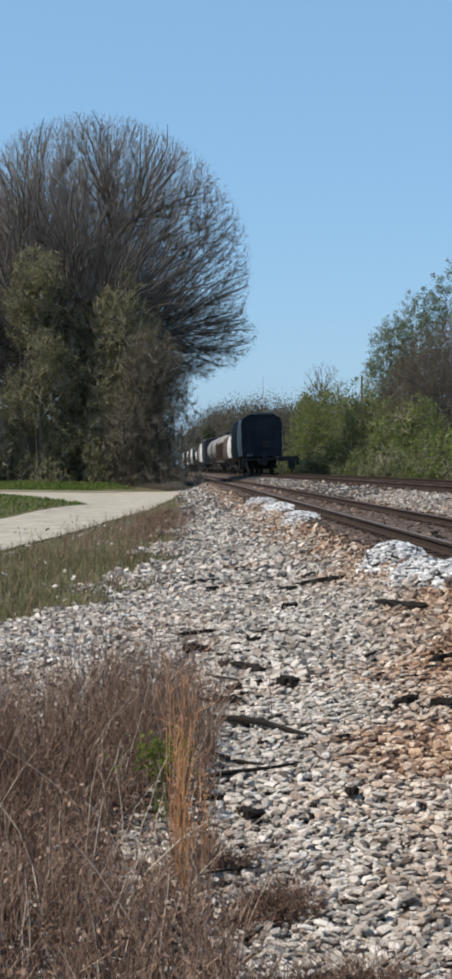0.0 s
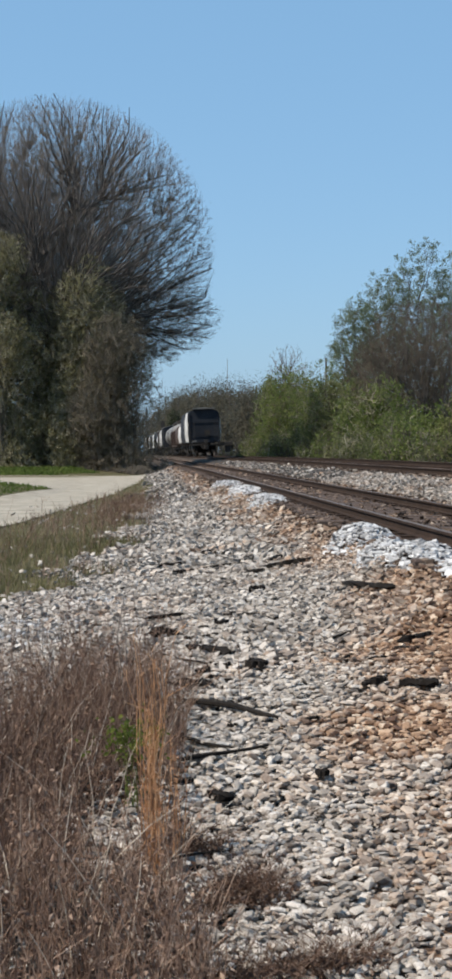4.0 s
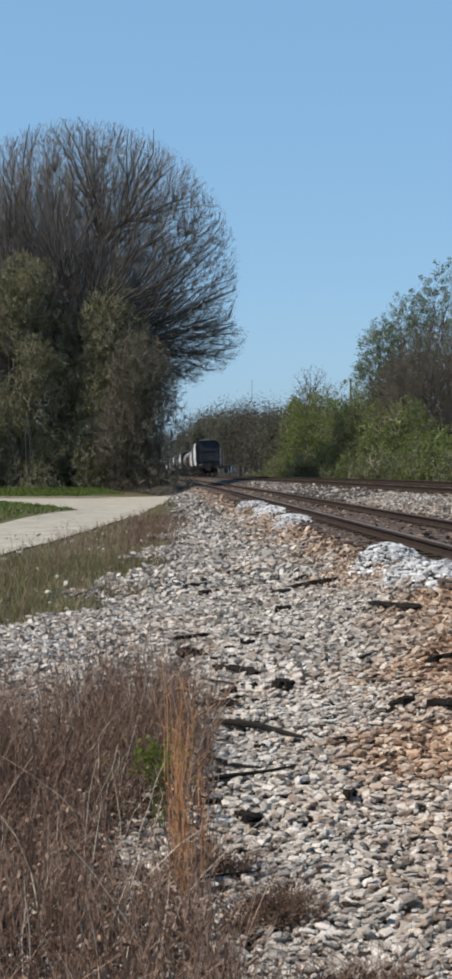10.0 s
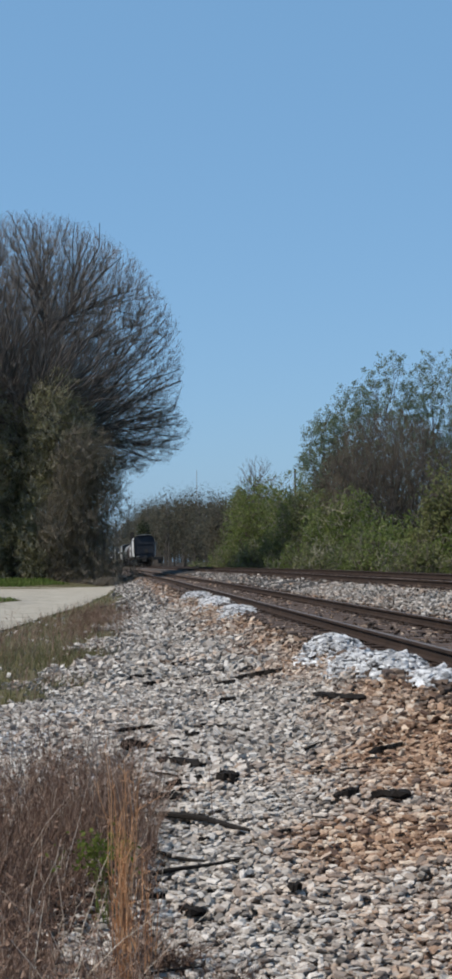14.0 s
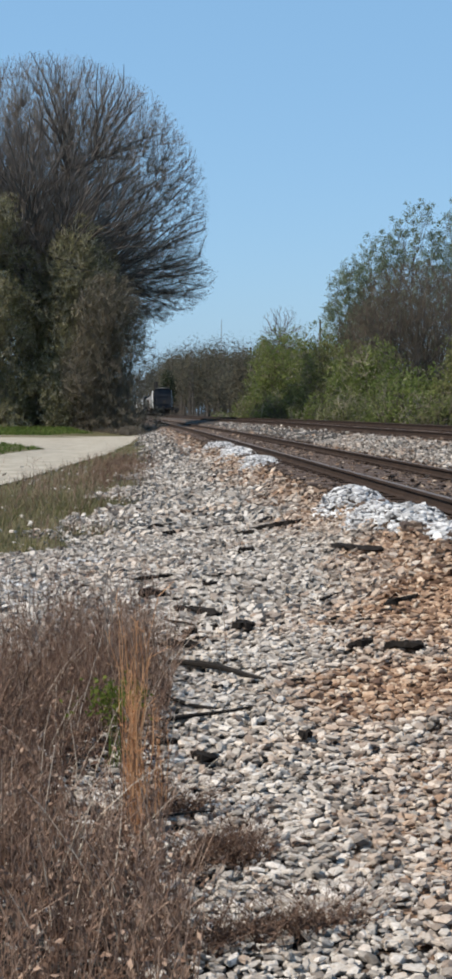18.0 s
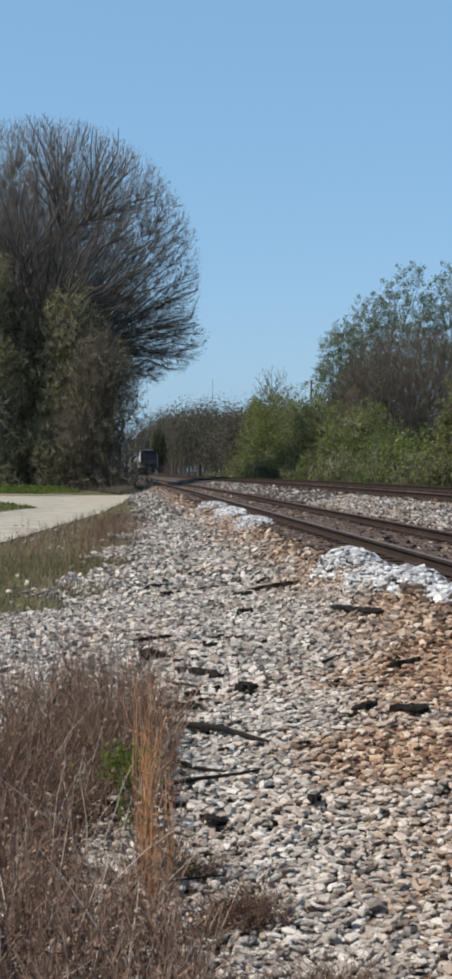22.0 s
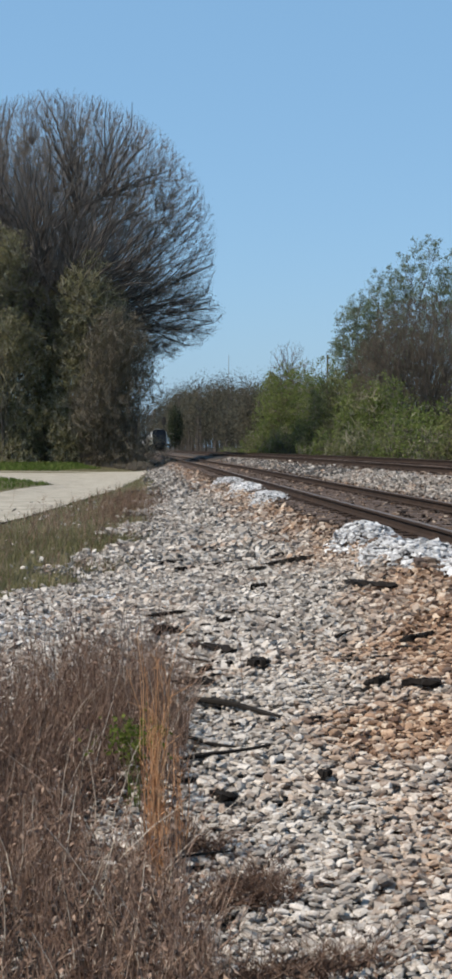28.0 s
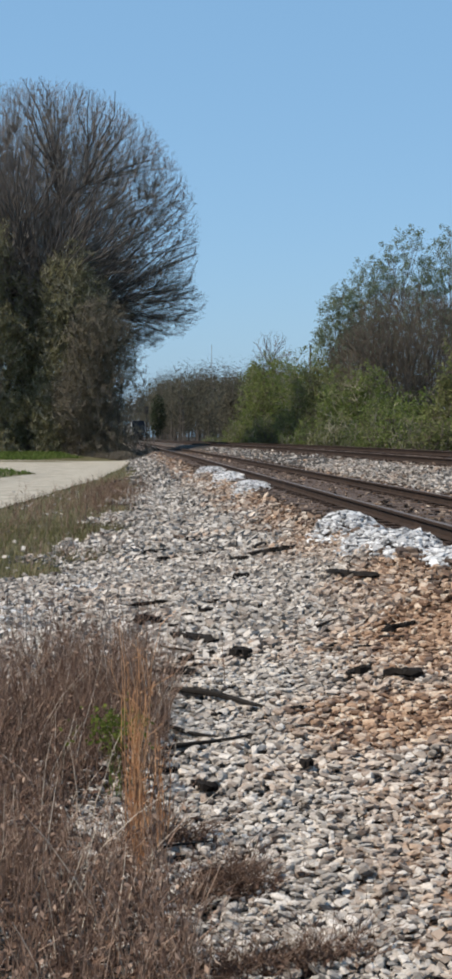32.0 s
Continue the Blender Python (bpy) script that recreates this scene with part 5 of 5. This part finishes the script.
wheel_mesh = mesh_of("wheel", *(lambda V, F: (np.stack([V[:, 1], V[:, 0], V[:, 2]], 1), F))(*lathe([(-0.07, 0.02, 0), (-0.07, 0.42, 0), (-0.03, 0.46, 0), (0.06, 0.46, 0), (0.07, 0.40, 0), (0.07, 0.02, 0)], 0, 16)), DARK_STEEL)
axle_mesh = mesh_of("axle", *(lambda V, F: (np.stack([V[:, 1], V[:, 0], V[:, 2]], 1), F))(*lathe([(-0.75, 0.08, 0), (0.75, 0.08, 0)], 0, 8)), DARK_STEEL)
frame_mesh = box_mesh("truck", [((-1.02, 0, 0.55), (0.16, 2.3, 0.28), 0), ((1.02, 0, 0.55), (0.16, 2.3, 0.28), 0), ((0, 0, 0.6), (2.1, 0.45, 0.3), 0), ((-1.02, 0, 0.75), (0.2, 0.7, 0.3), 0), ((1.02, 0, 0.75), (0.2, 0.7, 0.3), 0)], DARK_STEEL)
coupler_mesh = box_mesh("coupler", [((0, 0.15, 0.86), (0.2, 0.9, 0.22), 0), ((0.05, -0.4, 0.86), (0.34, 0.3, 0.3), 0.1)], DARK_STEEL)
ladder_specs = [((-0.22, 0, 1.2), (0.04, 0.05, 2.4), 0), ((0.22, 0, 1.2), (0.04, 0.05, 2.4), 0)] + [((0, 0, 0.3 + 0.38 * i), (0.42, 0.03, 0.03), 0) for i in range(6)]
ladder_mesh = box_mesh("ladder", ladder_specs, DARK_STEEL)


def running_gear(car, length):
    half = length / 2
    for end in (-1, 1):
        truck = part("truck", frame_mesh, car, m=pose(0, end * (half - 2.1), 0))
        for dy in (-0.85, 0.85):
            part("axle", axle_mesh, truck, m=pose(0, dy, 0.46))
            for x in (-0.753, 0.753):
                part("wheel", wheel_mesh, truck, m=pose(x, dy, 0.46))
        part("coupler", coupler_mesh, car, m=pose(0, end * (half + 0.05), 0, 0, 0, 0 if end < 0 else 180))
        for x in (-1.2, 1.2):
            part("ladder", ladder_mesh, car, m=pose(x, end * (half - 0.02), 0.9))
    part("centre_sill", box_mesh("centre_sill", [((0, 0, 0.95), (0.7, length, 0.35), 0), ((0, -half + 0.3, 1.15), (2.9, 0.6, 0.14), 0), ((0, half - 0.3, 1.15), (2.9, 0.6, 0.14), 0)], DARK_STEEL), car)


def bay_mesh(y0, y1, x, z0, z1, bulge, mat):
    """A side panel that bows outwards along the car and leans in at the top."""
    n, side = 9, math.copysign(1, x)
    V, F = [], []
    for i in range(n):
        u = i / (n - 1)
        out = bulge * math.sin(math.pi * u)
        for z, lean in ((z0, -0.05), (z0 + 0.3 * (z1 - z0), 0.05), (z0 + 0.75 * (z1 - z0), 0.0), (z1, -0.16)):
            V.append((x + side * (out + lean), y0 + (y1 - y0) * u, z))
    for i in range(n - 1):
        for j in range(3):
            q = (i * 4 + j, (i + 1) * 4 + j, (i + 1) * 4 + j + 1, i * 4 + j + 1)
            F.append(q if side > 0 else q[::-1])
    return mesh_of("side_bay", V, np.array(F), mat, True)


def hopper_car(length, height, body_mat, bay_mats, label, last=False):
    car = tagged(new("hopper_car"), label, "railcar", "cars of the freight train")
    half, top = length / 2, height
    prof = [(-1.5, 1.35), (1.5, 1.35), (1.55, 2.2), (1.55, top - 0.75), (1.42, top - 0.35), (0.95, top - 0.08), (0, top), (-0.95, top - 0.08), (-1.42, top - 0.35), (-1.55, top - 0.75), (-1.55, 2.2)]
    part("body", mesh_of("body", *prism(prof, -half + 0.7, half - 0.7), body_mat), car)
    part("roof_walk", box_mesh("roof_walk", [((0, 0, top + 0.06), (0.9, length - 1.6, 0.06), 0)] + [((0, y, top + 0.03), (0.75, 1.2, 0.16), 0) for y in np.linspace(-half + 2, half - 2, 5)], GREY_PAINT), car)
    n = len(bay_mats)
    step = (length - 1.8) / n
    for i, mat in enumerate(bay_mats):
        y0 = -half + 0.9 + i * step
        for x in (-1.53, 1.53):
            part("side_bay", bay_mesh(y0 + 0.08, y0 + step - 0.08, x, 1.45, top - 0.42, 0.20, mat), car)
            part("hopper_chute", box_mesh("hopper_chute", [((x * 0.45, y0 + step / 2, 0.95), (0.9, step * 0.45, 0.75), 0)], DARK_STEEL), car)
    for x in (-1.38, 1.38):
        part("end_post", box_mesh("end_post", [((x, -half + 0.66, (1.4 + top - 0.4) / 2), (0.09, 0.05, top - 1.8), 0)], body_mat), car)
    if last:
        part("end_platform", box_mesh("end_platform", [((1.95, -half + 0.5, 1.15), (1.5, 0.8, 0.38), 0), ((2.2, -half + 0.5, 0.7), (0.5, 0.6, 0.7), 0), ((2.62, -half + 0.5, 1.0), (0.16, 0.6, 0.75), 0)], DARK_STEEL), car)
        part("brake_wheel", box_mesh("brake_wheel", [((0.3, -half + 0.55, 2.3), (0.5, 0.08, 0.5), 0)], DARK_STEEL), car)
        # paler strip that paints in the sunlit rim of the roof
        part("lit_roof_edge", box_mesh("lit_roof_edge", [((0, -half + 0.62, top - 0.02), (2.2, 0.22, 0.10), 0)], GREY_PAINT), car, "roof edge in paler paint for the light along its rim")
        for z in (1.95, 3.3):
            part("end_rib", box_mesh("end_rib", [((0, -half + 0.68, z), (2.7, 0.06, 0.08), 0)], body_mat), car)
        part("end_plate", box_mesh("end_plate", [((-1.0, -half + 0.6, 1.5), (0.45, 0.06, 0.2), 0)], GREY_PAINT), car, "pale grey plate")
        part("rear_marker", box_mesh("rear_marker", [((0.1, -half - 0.1, 1.35), (0.3, 0.2, 0.45), 0)], DARK_STEEL), car)
    running_gear(car, length)
    return car


def gondola_car(length, height, mat, label):
    car = tagged(new("gondola_car"), label, "railcar", "cars of the freight train")
    half = length / 2
    part("floor", box_mesh("floor", [((0, 0, 1.2), (3.0, length - 0.8, 0.16), 0)], mat), car)
    for x in (-1.48, 1.48):
        part("side", box_mesh("side", [((x, 0, (1.3 + height) / 2), (0.08, length - 0.8, height - 1.3), 0), ((x * 1.03, 0, height), (0.16, length - 0.8, 0.14), 0)]
                              + [((x * 1.04, y, (1.3 + height) / 2), (0.14, 0.14, height - 1.35), 0) for y in np.linspace(-half + 0.8, half - 0.8, 11)], mat), car)
    for y in (-half + 0.42, half - 0.42):
        part("end_wall", box_mesh("end_wall", [((0, y, (1.3 + height) / 2), (2.9, 0.1, height - 1.3), 0), ((0, y, height), (3.0, 0.18, 0.14), 0)], mat), car)
    n, m = 24, 7
    q = np.random.default_rng(int(length * 10))
    V = [(-1.4 + 2.8 * j / (m - 1), -half + 0.6 + (length - 1.2) * i / (n - 1), height - 0.25 + (0.55 * math.sin(math.pi * j / (m - 1)) + q.uniform(0, 0.3)) * (0 < i < n - 1)) for i in range(n) for j in range(m)]
    F = [(i * m + j, i * m + j + 1, (i + 1) * m + j + 1, (i + 1) * m + j) for i in range(n - 1) for j in range(m - 1)]
    part("load", mesh_of("load", V, np.array(F), COAL), car)
    running_gear(car, length)
    return car


def tank_car(length, mat, label):
    car = tagged(new("tank_car"), label, "railcar", "cars of the freight train")
    half, r, z = length / 2 - 0.8, 1.48, 2.65
    part("shell", mesh_of("shell", *lathe([(-half, 0.05, z), (-half + 0.05, 0.7, z), (-half + 0.25, 1.2, z), (-half + 0.6, r, z), (half - 0.6, r, z), (half - 0.25, 1.2, z), (half - 0.05, 0.7, z), (half, 0.05, z)], 0, 24), mat, True), car)
    V, F = lathe([(0, 0.45, 0), (0.55, 0.45, 0), (0.6, 0.05, 0)], 0, 14)
    part("dome", mesh_of("dome", np.stack([V[:, 0], V[:, 2], V[:, 1] + z + r - 0.1], 1), F, DARK_STEEL), car)
    for y in (-half + 1.6, half - 1.6):
        part("saddle", box_mesh("saddle", [((0, y, 1.3), (2.2, 0.8, 0.6), 0)], DARK_STEEL), car)
        part("band", mesh_of("band", *lathe([(y - 0.08, r + 0.02, z), (y + 0.08, r + 0.02, z)], 0, 24), DARK_STEEL, True), car)
    for x in (-1.35, 1.35):
        part("handrail", box_mesh("handrail", [((x, 0, 2.1), (0.04, length - 3, 0.04), 0)], DARK_STEEL), car)
    running_gear(car, length)
    return car


def box_car(length, height, mat, label):
    car = tagged(new("box_car"), label, "railcar", "cars of the freight train")
    half = length / 2
    prof = [(-1.5, 1.15), (1.5, 1.15), (1.5, height - 0.35), (0, height - 0.05), (-1.5, height - 0.35)]
    part("body", mesh_of("body", *prism(prof, -half + 0.5, half - 0.5), mat), car)
    part("roof", mesh_of("roof", *prism([(-1.56, height - 0.36), (0, height - 0.06), (1.56, height - 0.36), (1.56, height - 0.28), (0, height + 0.02), (-1.56, height - 0.28)], -half + 0.45, half - 0.45), GREY_PAINT), car)
    for x in (-1.54, 1.54):
        part("door", box_mesh("door", [((x, 0, (1.25 + height - 0.5) / 2), (0.08, 3.0, height - 1.75), 0)] + [((x, y, 1.3), (0.12, 0.1, 0.1), 0) for y in (-1.4, 1.4)], mat), car)
        rib = box_mesh("side_rib", [((0, 0, (1.15 + height - 0.4) / 2), (0.07, 0.12, height - 1.6), 0)], mat)
        for y in np.linspace(-half + 0.8, half - 0.8, 12):
            if abs(y) > 1.7:
                part("side_rib", rib, car, m=pose(x * 0.99, float(y), 0))
    running_gear(car, length)
    return car


W, D, G = WHITE_PAINT, DARK_PAINT, GREY_PAINT
CARS = [
    (hopper_car(15.0, 4.65, D, (W, D, D), "dark covered hopper railcar with white bay, last of the train", True), 15.0),
    (hopper_car(14.0, 3.7, BROWN_PAINT, (W, BROWN_PAINT, BROWN_PAINT), "low brown hopper railcar with a white side bay"), 14.0),
    (gondola_car(16.0, 3.0, BROWN_PAINT, "rust-brown gondola railcar heaped with dark scrap"), 16.0),
    (tank_car(13.5, G, "pale grey tank railcar with a dark dome"), 13.5),
    (tank_car(13.5, G, "grey tank railcar with a dark dome"), 13.5),
    (box_car(15.5, 4.5, D, "dark boxcar with ribbed sides"), 15.5),
    (hopper_car(15.0, 4.4, G, (W, G, G), "grey covered hopper railcar with white side bays"), 15.0),
    (box_car(15.5, 4.5, BROWN_PAINT, "rust-brown boxcar with ribbed sides"), 15.5),
    (tank_car(13.5, W, "dirty white tank railcar with a dark dome"), 13.5),
    (gondola_car(16.0, 2.9, D, "dark gondola railcar heaped with scrap"), 16.0),
    (hopper_car(15.0, 4.5, G, (W, G), "grey covered hopper railcar with a white side bay"), 15.0),
    (box_car(15.5, 4.5, D, "dark boxcar with ribbed sides"), 15.5),
    (hopper_car(15.0, 4.5, D, (G, W), "dark covered hopper railcar with pale side bays"), 15.0),
    (tank_car(13.5, D, "black tank railcar with a dark dome"), 13.5),
    (box_car(15.5, 4.5, BROWN_PAINT, "rust-brown boxcar with ribbed sides"), 15.5),
    (hopper_car(15.0, 4.5, G, (W, G), "grey covered hopper railcar with a white side bay"), 15.0),
]
TAIL_Y, SPEED = 114.0, 7.6


def car_pose(t, mid):
    y = TAIL_Y + SPEED * t + mid
    dx = float(main_x(y + 4) - main_x(y - 4)) / 8
    return Matrix.LocRotScale((float(main_x(y)), y, float(main_z(y)) + 0.02), Euler((0, math.atan(0.10 / 1.5) * -0.6, -math.atan(dx))), None)


def motions():
    back = 0.0
    for car, length in CARS:
        walk(car, [(t, car_pose(t, back + length / 2)) for t in range(0, 33, 4)])
        back += length + 0.9


# ---- single stones in the nearest stretch of ballast ----
def single_stones(count):
    kinds = []
    for _ in range(14):
        v, f = blocks(np.zeros((1, 3)), np.array([1.0]))
        kinds.append(mesh_of("stone", v, f, STONE, attr={"rust": np.full(8, rng.uniform(0, 0.6))}))
    for _ in range(count):
        y = rng.uniform(4.0, 5.6)
        x = rng.uniform(0.0, 0.17 * y)
        k = 0.0138 * math.exp(rng.normal() * 0.25)
        ob = part("stone", kinds[int(rng.integers(14))], ground)
        ob.matrix_basis = Matrix.LocRotScale((x, y, float(ground_z(x, y)) + 0.02), Euler((0, 0, rng.uniform(0, 6.28))), (k, k, k))


single_stones(300)

motions()
